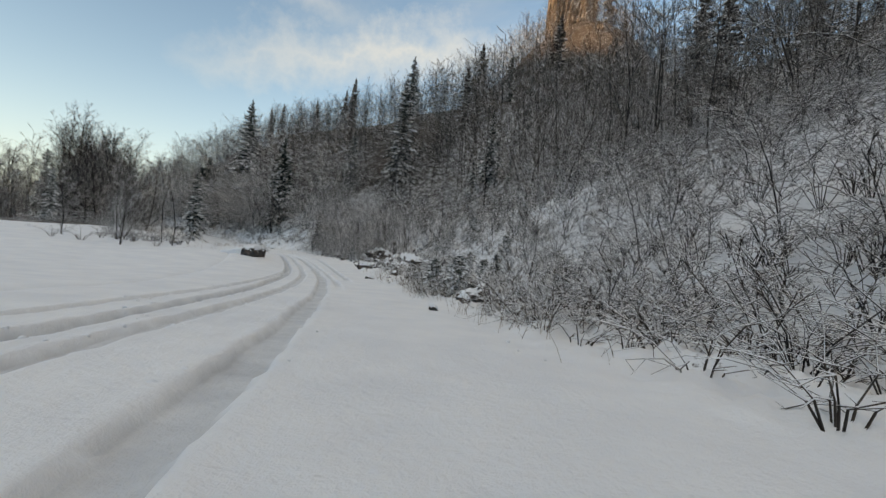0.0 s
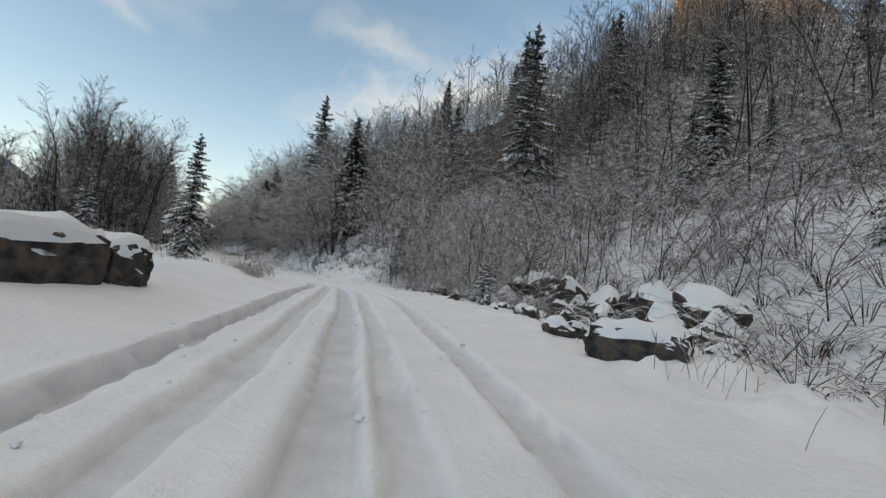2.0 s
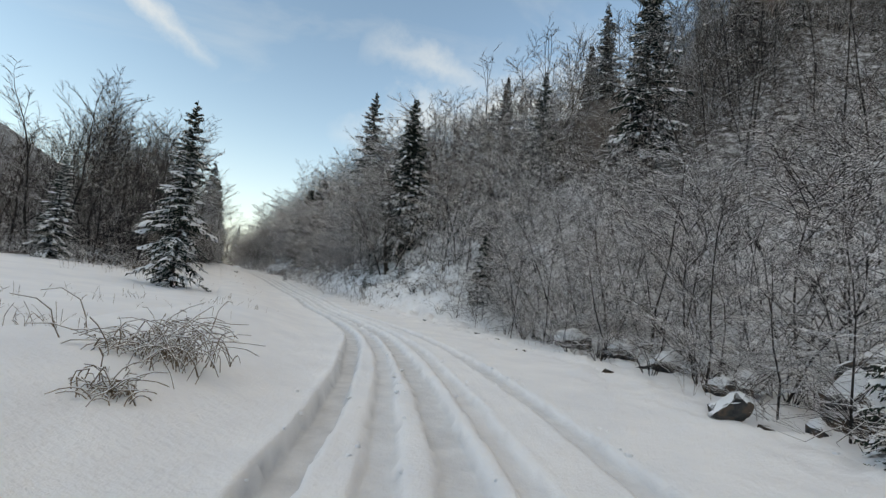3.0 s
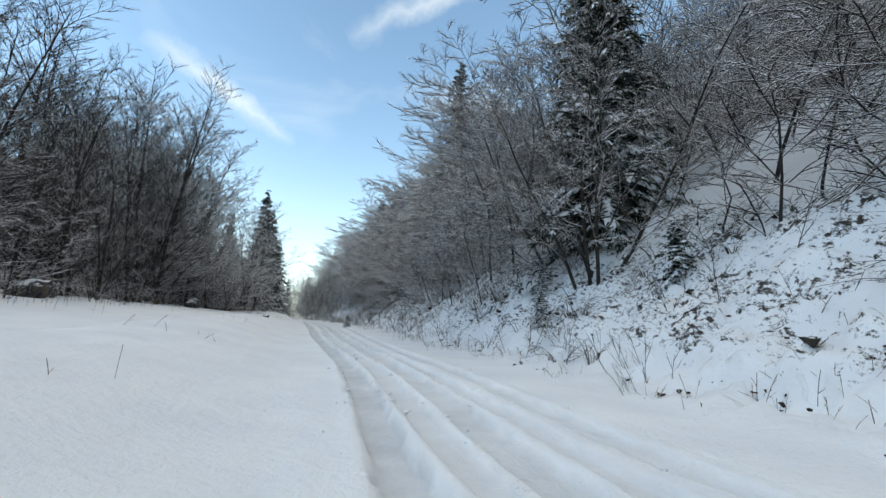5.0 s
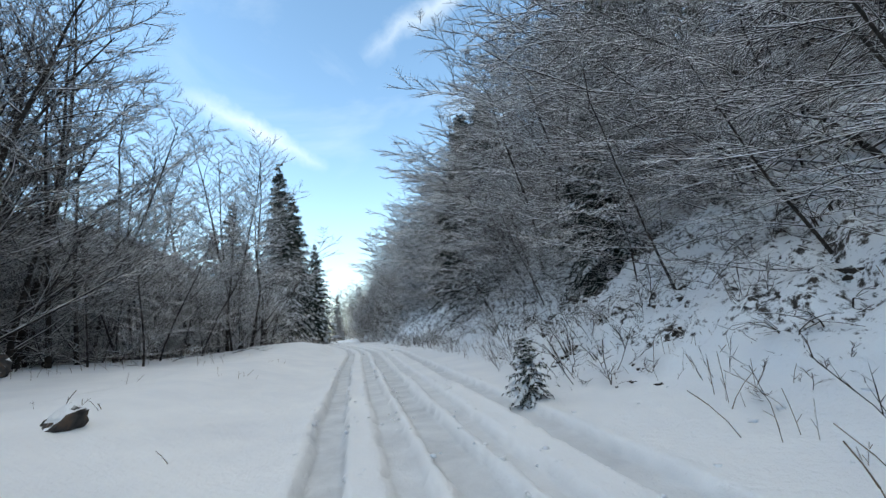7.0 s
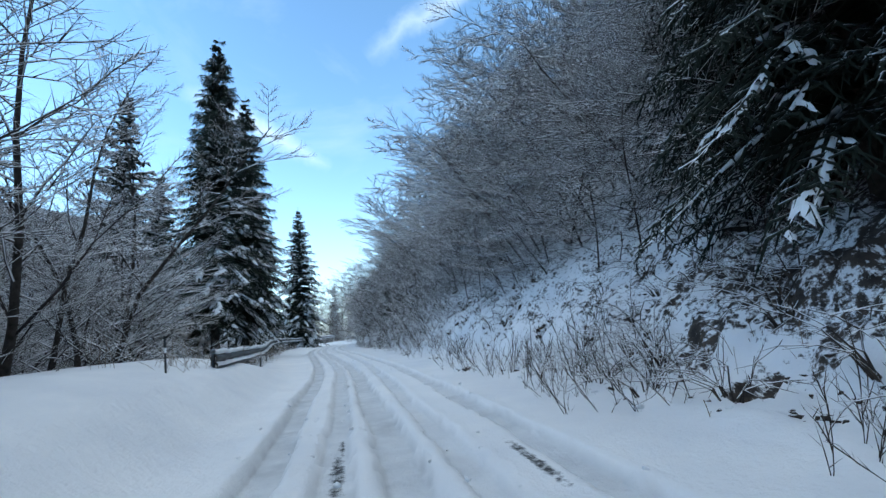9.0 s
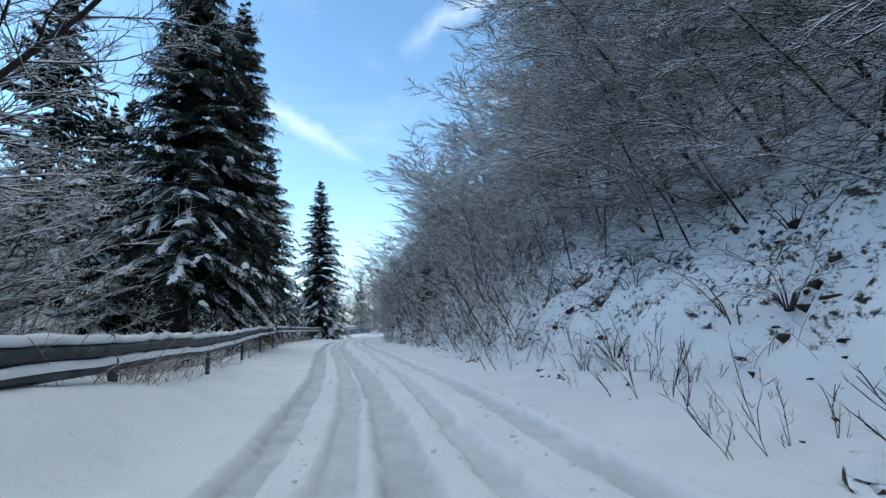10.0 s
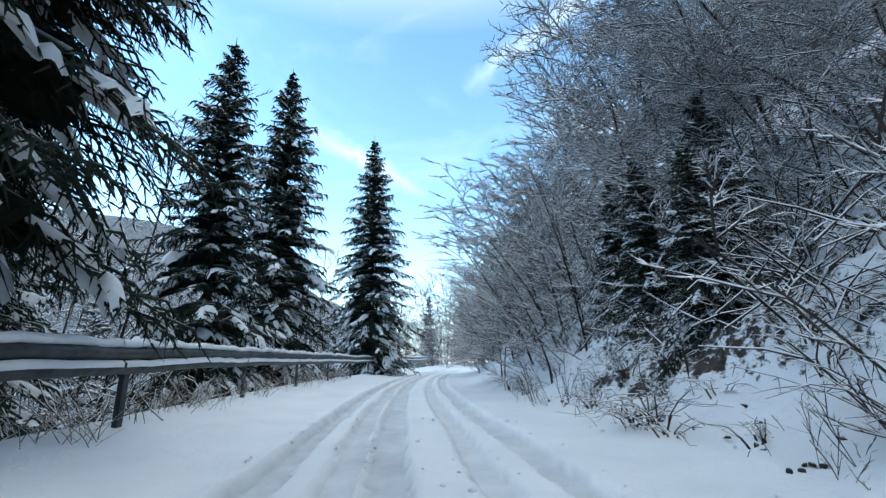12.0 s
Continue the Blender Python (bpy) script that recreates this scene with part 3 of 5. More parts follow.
def spruce(seed, tall, whorls=22, per=6, twigs=9, wide=0.19, droop=0.55, fat=0.035, low=0.06, loads=0.35, spine=4, skirt=0.8, rag=0.45, hang=0.22, power=0.75, fine=0, drape=(4, 5), patch=0.7, clump=0.15):
    """A spruce: trunk sticks, drooping boughs with fans of side twigs, and the snow draped over some of the boughs."""
    rg = np.random.RandomState(seed)
    trunk = [(0, 0, -0.5 + i * tall / 6, 0, 0, -0.5 + (i + 1) * tall / 6, tall * 0.013 * (1 - i / 6.3), tall * 0.013 * (1 - (i + 1) / 6.3)) for i in range(6)]
    crown, cloth, cloth_faces = [], [], []
    down = np.array((0, 0, 1.0))
    for wl_ in range(whorls):
        f = low + (0.985 - low) * (wl_ / (whorls - 1)) ** 0.9
        reach = tall * wide * (1 - f) ** power * (skirt + (1 - skirt) * min(1, f / 0.25)) + 0.10
        for k in range(per):
            if rg.rand() < 0.08:
                continue
            az = 6.283 * (k + 0.8 * rg.rand()) / per + wl_ * 1.3
            L = reach * (1.12 - rag + rag * rg.rand())
            out = np.array((math.cos(az), math.sin(az), 0))
            side = np.array((-math.sin(az), math.cos(az), 0))
            dr = droop * (1.2 - f) * (0.7 + 0.6 * rg.rand())
            zj = tall * f + rg.normal(0, tall * 0.013)
            bend = rg.normal(0, 0.12)
            def spot(u):
                u = np.atleast_1d(u)[:, None]
                return np.array((0, 0, zj)) + (out + side * bend * u) * L * u + down * L * (0.40 * f * u - dr * u * u + 0.30 * dr * u ** 4)
            line = spot(np.linspace(0, 1, spine + 1))
            wid = fat * 1.3 * (1 - 0.6 * np.arange(spine + 1) / spine)
            some = max(3, int(twigs * (0.45 + 0.55 * min(1, L / (tall * wide * 0.7)))))
            u = 0.12 + 0.88 * (np.arange(some) + 0.8 * rg.rand(some)) / some
            b = spot(u)
            sg = np.where(np.arange(some) % 2, 1.0, -1.0)[:, None]
            tl = (np.minimum(L * (0.10 + 0.30 * (1 - u)), tall * 0.055) * rg.uniform(0.5, 1.4, some) + 0.07)[:, None]
            m = b + side * sg * tl * rg.uniform(0.30, 0.6, (some, 1)) + out * tl * rg.uniform(0.25, 0.5, (some, 1)) - down * tl * rg.uniform(0.05, 0.30, (some, 1))
            e = m + side * sg * tl * 0.24 + out * tl * 0.24 - down * tl * rg.uniform(0.22, 0.7, (some, 1))
            one = np.ones((some, 1))
            crown += [np.c_[line[:-1], line[1:], wid[:-1], wid[1:]], np.c_[b, m, one * fat, one * fat * 1.1], np.c_[m, e, one * fat * 1.1, one * 0]]
            if fine:                                   # each twig is a feather of short sprigs
                inner = max(2, spine // 2)
                crown.append(np.c_[line[:inner], line[1:inner + 1], np.full((inner, 1), 0.06 * L), np.full((inner, 1), 0.06 * L)] - np.array((0, 0, 0.04 * L, 0, 0, 0.04 * L, 0, 0)))
                for j in range(fine):
                    share = (j + 0.5 + 0.4 * rg.rand(some, 1)) / fine
                    c = np.where(share < 0.6, b + (m - b) * share / 0.6, m + (e - m) * (share - 0.6) / 0.4)
                    ahead = (e - b) / np.linalg.norm(e - b, axis=1)[:, None]
                    t = ahead * 0.6 + np.cross(ahead, down) * (0.65 if j % 2 else -0.65) - down * rg.uniform(0.05, 0.75, (some, 1))
                    crown.append(np.c_[c, c + t * np.minimum(tl * 0.36, 0.24) * rg.uniform(0.6, 1.3, (some, 1)), one * fat * 0.9, one * 0])
            drop = rg.rand(some) < hang                # twigs hanging straight down under the bough
            crown.append(np.c_[b, b + side * sg * tl * 0.18 - down * tl * 1.1, one * fat * 0.9, one * 0][drop])
            if rg.rand() < loads and L > 0.25:         # snow draped over the bough in patches, their edges in fingers
                nu, nv = drape
                for _ in range(max(1, int(L / patch))):
                    if rg.rand() < 0.5:
                        u0 = rg.uniform(0.25, 0.75)
                        way = spot(np.linspace(u0, min(1.03, u0 + max(0.25, 0.8 * patch / L)), nu))
                    else:
                        k2 = rg.randint(some)
                        way = np.array([b[k2] + (m - b)[k2] * 0.3, m[k2], e[k2]])
                        way = np.c_[[np.interp(np.linspace(0, 1.8, nu), (0, 1, 2), way[:, q]) for q in range(3)]].T
                    ahead = way[-1] - way[0]
                    span = np.linalg.norm(ahead)
                    across = np.cross(ahead / span, down)
                    half = min(span * rg.uniform(0.16, 0.3), clump * rg.uniform(0.5, 1.0)) + 0.015
                    ragged, base = rg.uniform(-0.22, 0.12, nv), len(cloth)
                    for i in range(nu):
                        w = half * (0.3 + 0.9 * math.sin(math.pi * (0.15 + 0.72 * i / (nu - 1)))) * rg.uniform(0.8, 1.2)
                        for j in range(nv):
                            v = 2 * j / (nv - 1) - 1
                            edge = abs(v) > 0.9
                            cloth.append(way[i] + ahead * ragged[j] * (i / (nu - 1)) ** 2 + across * v * w * (rg.uniform(0.6, 1.4) if edge else 1) + down * (fat * 1.2 + w * rg.normal(0.30, 0.10) * (1 - v * v) - w * 0.6 * v * v * (rg.uniform(0.7, 1.7) if edge else 1)))
                    cloth_faces += [(base + i * nv + j, base + i * nv + j + 1, base + (i + 1) * nv + j + 1, base + (i + 1) * nv + j) for i in range(nu - 1) for j in range(nv - 1)]
    crown.append(np.array([(0, 0, tall * 0.95, 0, 0, tall * 1.03, fat, fat * 0.3)]))
    return trunk, np.vstack(crown), (np.array(cloth), np.array(cloth_faces))

def trunk_meshes(name, segs, mat, sides=6):
    """One closed tapering tube for each run of joined segments."""
    runs = []
    for g in segs:
        if runs and max(abs(g[i] - runs[-1][-1][i + 3]) for i in range(3)) < 1e-6:
            runs[-1].append(g)
        else:
            runs.append([g])
    out = []
    for run in runs:
        rings = [(np.array(run[0][:3]), run[0][6])] + [(np.array(g[3:6]), g[7]) for g in run]
        co = []
        for i, (p, r) in enumerate(rings):
            ax = rings[min(i + 1, len(rings) - 1)][0] - rings[max(i - 1, 0)][0]
            u = np.cross(ax, (0.3, 1.0, 0.1))
            u /= np.linalg.norm(u)
            v = np.cross(ax / np.linalg.norm(ax), u)
            flare = 1.35 if i == 0 else 1.0
            co += [p + r * flare * (u * math.cos(6.2832 * k / sides) + v * math.sin(6.2832 * k / sides)) for k in range(sides)]
        f = [(i * sides + k, i * sides + (k + 1) % sides, (i + 1) * sides + (k + 1) % sides, (i + 1) * sides + k) for i in range(len(rings) - 1) for k in range(sides)]
        me = mesh_from(name, np.array(co), np.array(f))
        me.materials.append(mat)
        me.polygons.foreach_set("use_smooth", np.ones(len(me.polygons), bool))
        out.append(me)
    return out

def tree_kind(name, sticks, bark_mat, crown_mat, sides=2, crest=1.35):
    stems = trunk_meshes("trunk", sticks[0], bark_mat)
    meshes = [("trunk" if len(stems) == 1 else "stem", me) for me in stems] + [("crown", stick_mesh("crown", sticks[1], crown_mat, sides, crest))]
    if len(sticks) > 2 and len(sticks[2][0]):
        me = mesh_from("snow_load", *sticks[2])
        me.materials.append(snow)
        me.polygons.foreach_set("use_smooth", np.ones(len(me.polygons), bool))
        meshes.append(("snow_load", me))
    return (name, meshes)

def plant(kind, x, y, size, turn, label, category, group="", sink=0.0, lean=(0, 0)):
    ob = thing(kind[0], x, y, height(x, y) - sink, turn, size, lean)
    for name, me in kind[1]:
        piece = part(name, me, None, crown if name == "snow_load" else ob)
        if name == "crown":
            crown = piece
        if name == "snow_load":
            tagged(piece, "pads of snow lying on the boughs", kind="stuff")
    return tagged(ob, label, category, group)

# ---- kinds of tree ----
BEECH = [tree_kind("bare_tree", broadleaf(11 + k, 8.0, 3, (19, 9, 11), 1, 1.30, 0.0062, 1.8, 0.08, 0.0082, lean=0.24, cuts=(8, 4, 3), reach=0.075, rise=0.035, long=0.50, twig_long=0.6, sway=0.11), bark, twig, 2, 1.9) for k in range(6)]
BEHIND = [tree_kind("bare_tree", broadleaf(21 + k, 8.0, 3, (17, 8, 12), 1, 1.15, 0.0065, 1.2, 0.05, 0.010, lean=0.16, cuts=(6, 3, 2), reach=0.05, rise=0.04, long=0.50, twig_long=0.55), bark, twig) for k in range(5)]
MID = [tree_kind("bare_tree", broadleaf(31 + k, 12.0, 3, (16, 5, 9), 1, 1.1, 0.0050, 1.4, 0.06, 0.015, cuts=(6, 3, 2), long=0.40, twig_long=0.6), bark, twig) for k in range(7)]
BACK = [tree_kind("bare_tree", broadleaf(26 + k, 8.0, 3, (13, 6, 9), 1, 1.15, 0.0065, 1.2, 0.05, 0.013, lean=0.16, cuts=(5, 3, 2), reach=0.05, rise=0.04, long=0.50, twig_long=0.6), bark, twig, 2, 1.6) for k in range(5)]
SCRUB = [tree_kind("bare_tree", broadleaf(131 + k, 5.0, 3, (11, 6, 8), 1, 1.05, 0.007, 1.2, 0.03, 0.011, cuts=(5, 3, 2), long=0.55, twig_long=0.65, sway=0.2), bark, twig, 2, 1.7) for k in range(6)]
TALL = [tree_kind("bare_tree", broadleaf(41 + k, 12.0, 3, (20, 8, 10), 1, 1.0, 0.0075, 1.0, 0.06, 0.0095, cuts=(6, 4, 2), rise=0.06, long=0.36, twig_long=0.6), bark, frost_twig) for k in range(6)]
DUSTED = [tree_kind("bare_tree", broadleaf(45 + k, 12.0, 3, (20, 7, 9), 1, 0.85, 0.0075, 0.7, 0.06, 0.0095, cuts=(6, 4, 2), rise=0.09, long=0.34, twig_long=0.6), bark, dusted_twig) for k in range(5)]
SHRUB = [tree_kind("bare_shrub", broadleaf(51 + k, 2.4, 2, (9, 8), 1, 0.75, 0.008, 0.3, 0.05, 0.006, lean=0.15, cuts=(5, 3)), bark, twig, 2, 1.5) for k in range(5)]
BUSH = [tree_kind("bare_shrub", broadleaf(151 + k, 1.7, 3, (4, 4, 6), 6, 0.9, 0.005, 0.9, 0.12, 0.0065, cuts=(5, 3, 2), splay=0.75), heavy_twig, heavy_twig, 2, 1.4) for k in range(5)]
STEMS = [tree_kind("bare_shrub", broadleaf(171 + k, 1.5, 2, (5, 3), 6, 0.5, 0.004, 0.1, 0.25, 0.0042, cuts=(5, 2), splay=0.35), bark, heavy_twig, 2, 1.5) for k in range(4)]
NEAR = [tree_kind("spruce_tree", spruce(61 + k, 14.0, 42, 9, 26, 0.185, 0.85, 0.011, low=0.20, loads=0.6, spine=6, skirt=0.5, fine=6, patch=0.36, clump=0.12), bark, needle) for k in range(2)]
SPRUCE = [tree_kind("spruce_tree", spruce(71 + k, 14.0, 36, 9, 16, 0.225, 0.75, 0.022, low=0.05, loads=0.95, fine=3, patch=0.6, clump=0.2, rag=0.6), bark, needle) for k in range(3)]
SPRUCE_MID = [tree_kind("spruce_tree", spruce(81 + k, 14.0, 28, 9, 12, 0.225, 0.70, 0.046, loads=1.0, rag=0.85, drape=(3, 3), patch=1.0, clump=0.34, hang=0.35), bark, near_needle) for k in range(3)]
FIR = [tree_kind("fir_tree", spruce(101 + k, 12.0, 38, 10, 24, 0.25, 0.9, 0.015, low=0.10, loads=0.22, spine=5, skirt=1.0, fine=6, patch=0.4, clump=0.06), bark, dark_needle) for k in range(2)]
DARK = [tree_kind("fir_tree", spruce(111 + k, 6.0, 24, 9, 14, 0.27, 0.9, 0.018, low=0.01, loads=0.4, skirt=1.0, fine=2), bark, dark_needle) for k in range(2)]
SAPLING = [tree_kind("young_spruce", spruce(91 + k, 2.0, 16, 8, 9, 0.42, 0.8, 0.016, loads=1.0, rag=0.7, drape=(4, 5), patch=0.35, fine=2), bark, heavy_needle) for k in range(3)]

rnd = random.Random(5)
PLACED = []

def free(x, y, gap):
    if any((x - a) ** 2 + (y - b) ** 2 < gap * gap for a, b in PLACED):
        return False
    PLACED.append((x, y))
    return True

def wood(kinds, count, s_range, d_range, sizes, gap, label, category, group, sink=0.1, lean=4, face_road=False, joined=None):
    done = tries = 0
    while done < count and tries < count * 30:
        tries += 1
        x, y = at(rnd.uniform(*s_range), rnd.uniform(*d_range))
        if not free(float(x), float(y), gap):
            continue
        turn = math.degrees(turn_at(where(x, y)[0][0])) + 90 + rnd.uniform(-70, 70) if face_road else rnd.uniform(0, 360)
        kind, size, tilt = rnd.choice(kinds), rnd.uniform(*sizes), (rnd.uniform(-lean, lean), rnd.uniform(-lean, lean))
        if joined is None:
            plant(kind, float(x), float(y), size, turn, label, category, group, sink, tilt)
        else:
            joined.append((kind, Matrix.LocRotScale((x, y, height(x, y) - sink), Euler((radians(tilt[0]), radians(tilt[1]), radians(turn))), (size,) * 3)))
        done += 1

def grove(name, trees, mat, label):
    """Trees past counting, joined into one."""
    shapes, cos, fs, marks, base = {}, [], [], [], 0
    for kind, m in trees:
        for _, me in kind[1]:
            if me.name not in shapes:
                co = np.empty(len(me.vertices) * 3, np.float32)
                me.vertices.foreach_get("co", co)
                me.calc_loop_triangles()
                f = np.empty(len(me.loop_triangles) * 3, np.int32)
                me.loop_triangles.foreach_get("vertices", f)
                mark = np.zeros(len(me.vertices), np.float32)
                if "crest" in me.attributes:
                    me.attributes["crest"].data.foreach_get("value", mark)
                shapes[me.name] = (co.reshape(-1, 3), f.reshape(-1, 3), mark)
            co, f, mark = shapes[me.name]
            m4 = np.array(m)
            cos.append(co @ m4[:3, :3].T + m4[:3, 3])
            fs.append(f + base)
            marks.append(mark)
            base += len(co)
    me = mesh_from(name, np.vstack(cos), np.vstack(fs), np.concatenate(marks))
    me.materials.append(mat)
    return tagged(new(name, me), label, "woods", kind="stuff")

def spruce_at(kinds, x, y, tall, label, group, turn=0.0):
    free(x, y, 0)
    return plant(kinds[int(abs(x) * 7) % len(kinds)], x, y, tall / 14.0, turn + x * 31, label, "spruce tree", group, 0.25)

def spot_at(s, d):
    x, y = at(s, d)
    return float(x), float(y)

# spruces by the rail
RAILSIDE = "tall dark spruce with snow on drooping boughs"
for kinds, x, y, tall in ((NEAR, *spot_at(120.6, -5.9), 19.4), (NEAR, *spot_at(122.9, -4.7), 16.6), (SPRUCE, *spot_at(127.6, -8.2), 11.0), (SPRUCE_MID, *spot_at(124.2, -9.6), 14.0), (SPRUCE_MID, *spot_at(121.5, -9.0), 12.0), (SPRUCE, -92.4, 110.3, 16.0), (SPRUCE, -88.8, 102.5, 16.6), (SPRUCE, -85.2, 98.6, 14.2),
                          (SPRUCE_MID, -76.5, 87.0, 17.0), (SPRUCE_MID, -86.0, 90.5, 18.0)):
    spruce_at(kinds, x, y, tall, RAILSIDE, "spruces along the road")
# spruces on the slope and round the meadow
for x, y, tall in ((-6.9, 62.5, 15.5), (5.9, 52.6, 10.0), (-40.2, 84.5, 21.0), (-23.5, 62.5, 9), (-8.9, 91.6, 14), (3.6, 50.0, 5.5), (8.2, 50.2, 3.6), (-14.0, 62.0, 9.0),
                   (14.0, 74.0, 10.0), (12.0, 88.0, 11.0)):
    spruce_at(SPRUCE_MID, x, y, tall, "snow-laden spruce on the wooded slope", "spruces on the slope")
for x, y, tall in ((-26.5, 43.6, 7.9), (-35.6, 44.6, 5.5), (-41.2, 42.5, 6.0)):
    spruce_at(SPRUCE_MID, x, y, tall, "snow-laden spruce at the edge of the meadow", "spruces on the slope")
free(-15.4, 51.9, 0)
plant(DARK[0], -15.4, 51.9, 0.62, 40, "broad dark young fir under clinging snow", "fir tree", "firs on the bank", 0.2)
for x, y, tall in ((-22.2, 57.3, 1.3), (-25.6, 59.6, 1.0), (-25.3, 58.2, 0.9), (-7.4, 35.6, 1.5), (0.3, 12.9, 1.5), (1.2, 12.4, 1.7), (2.3, 22.9, 1.3), (1.3, 23.6, 1.2), (2.6, 17.2, 1.8), (3.4, 18.8, 1.2), (4.2, 21.5, 1.4), (6.0, 26.0, 1.6), (3.0, 33.0, 2.2), (5.0, 35.5, 2.0), (-40.4, 69.3, 0.8)):
    free(x, y, 0)
    plant(SAPLING[int(y) % 3], x, y, tall / 2.0, x * 77, "young spruce bowed with snow beside the road", "young spruce", "young spruces", 0.05)
for _i in range(9):                                 # nothing grows close about the great fir
    PLACED.append(spot_at(95.6 + 0.75 * _i, 5.2 + 0.25 * (_i % 3)))
for _i in range(18):
    PLACED.append(spot_at(122.5 + 1.0 * (_i % 6), 3.2 + 0.5 * (_i // 6)))
# an old beech with several stems before a dark fir
OLD = tree_kind("bare_tree", broadleaf(140, 9.5, 3, (13, 8, 12), 5, 0.95, 0.0085, 0.5, 0.2, 0.0075, cuts=(7, 5, 3), reach=0.02, long=0.42, splay=0.16), bark, twig, 2, 1.8)
_bx, _by = map(float, at(62.2, 5.8))
free(_bx, _by, 0)
plant(OLD, _bx, _by, 1.0, math.degrees(turn_at(62)) + 90, "old many-stemmed beech leaning from the bank", "bare tree", "bare trees on the bank", 0.1)
spruce_at(SPRUCE, *spot_at(63.4, 7.2), 13.0, "tall dark spruce behind an old beech on the bank", "spruces on the slope")
for _s, _dd, tall in FIRS:
    x, y = map(float, at(_s, _dd))
    free(x, y, 0)
    plant(FIR[int(tall) % 2] if tall > 8 else DARK[int(tall * 2) % 2], x, y, tall / (12.0 if tall > 8 else 6.0), tall * 50, "dark fir with snow-bent boughs on the bank", "fir tree", "firs on the bank", 0.2)
SLOPE = []
wood(BACK, 26, (58, 100), (8.5, 12.5), (0.9, 1.4), 1.4, "bare beech arching over the bank, twigs lined with snow", "bare tree", "bare trees on the bank", face_road=True, joined=SLOPE)
wood(BEECH, 34, (64, 103), (6.0, 9.5), (0.8, 1.15), 1.3, "bare beech arching over the bank, twigs lined with snow", "bare tree", "bare trees on the bank", face_road=True)
wood(BEHIND, 12, (115, 123.5), (4.4, 8), (0.4, 0.65), 1.0, "bare beech arching over the bank, twigs lined with snow", "bare tree", "bare trees on the bank", face_road=True)
wood(BEECH, 34, (103, 128), (6.4, 9.4), (0.75, 1.05), 1.1, "bare beech arching over the bank, twigs lined with snow", "bare tree", "bare trees on the bank", face_road=True)
wood(BACK, 34, (100, 145), (7.0, 12), (0.9, 1.4), 1.4, "bare beech arching over the bank, twigs lined with snow", "bare tree", "bare trees on the bank", face_road=True, joined=SLOPE)
wood(BEECH, 24, (100, 127), (5.4, 8.0), (0.38, 0.6), 1.0, "bare beech arching over the bank, twigs lined with snow", "bare tree", "bare trees on the bank", face_road=True)
wood(BEECH, 20, (62, 97), (6.0, 8.5), (0.38, 0.6), 1.0, "bare beech arching over the bank, twigs lined with snow", "bare tree", "bare trees on the bank", face_road=True)
wood(BEECH, 14, (66, 97), (4.4, 5.8), (0.35, 0.6), 1.3, "bare beech arching over the bank, twigs lined with snow", "bare tree", "bare trees on the bank", face_road=True)
wood(BACK, 80, (126, 148), (2.9, 7.5), (0.45, 0.8), 0.6, "bare beech arching over the bank, twigs lined with snow", "bare tree", "bare trees on the bank", face_road=True, joined=SLOPE)
wood(BEECH, 18, (42, 57), (7.0, 13), (0.55, 0.85), 1.6, "bare beech arching over the bank, twigs lined with snow", "bare tree", "bare trees on the bank", face_road=True)
wood(SCRUB, 70, (38, 60), (6.5, 17), (0.7, 1.2), 1.2, "low-branched bare tree lined with snow", "bare tree", "bare trees on the slope", joined=SLOPE)
wood(SCRUB, 50, (-4, 18), (8.5, 15), (0.4, 0.8), 1.1, "", "", "", joined=SLOPE)
wood(SCRUB, 36, (62, 104), (-17, -10), (0.7, 1.2), 1.0, "", "", "", joined=SLOPE)
wood(SCRUB, 130, (2, 50), (13.0, 30), (0.4, 0.75), 1.15, "low-branched bare tree lined with snow", "bare tree", "bare trees on the slope", joined=SLOPE)
wood(SCRUB, 16, (13, 34), (9.5, 13.5), (0.5, 0.8), 1.8, "low-branched bare tree lined with snow", "bare tree", "bare trees on the slope", joined=SLOPE)
wood(BACK, 40, (53, 68), (9.0, 17), (0.55, 0.95), 0.9, "", "", "", joined=SLOPE)
wood(MID, 42, (56, 135), (10.5, 16), (0.9, 1.3), 2.0, "tall bare tree dusted with snow on the slope", "bare tree", "bare trees on the slope", joined=SLOPE)
wood(BEHIND, 18, (40, 57), (7.5, 13), (0.4, 0.72), 1.3, "low-branched bare tree lined with snow", "bare tree", "bare trees on the slope", joined=SLOPE)
wood(BEHIND, 26, (34, 55), (4.9, 8.5), (0.28, 0.5), 0.9, "low-branched bare tree lined with snow", "bare tree", "bare trees on the slope", joined=SLOPE)
wood(MID, 34, (10, 58), (27, 38), (0.4, 0.7), 2.0, "bare tree dusted with snow on the slope", "bare tree", "bare trees on the slope", joined=SLOPE)
for k, (x, y, tall) in enumerate(((-16.6, 24.0, 4.9), (-19.0, 26.8, 4.6), (-20.6, 24.6, 5.0), (-22.5, 27.5, 4.8), (-18.2, 21.6, 5.2), (-24.5, 25.0, 5.0))):
    free(x, y, 0)
    plant(TALL[k % 6], x, y, tall / 12.0, 70 * k, "bare tree with thin spreading limbs beside the meadow", "bare tree", "bare trees across the meadow", 0.1)
wood(DUSTED, 44, (62, 78), (-16, -9.5), (0.52, 0.82), 0.9, "slender bare tree dusted with snow", "bare tree", "bare trees across the meadow")
wood(DUSTED, 34, (77, 90), (-16, -9.5), (0.85, 1.25), 1.1, "slender bare tree dusted with snow", "bare tree", "bare trees across the meadow")
wood(TALL, 14, (89, 98), (-17, -9.5), (0.55, 0.85), 1.5, "slender bare tree dusted with snow", "bare tree", "bare trees across the meadow")
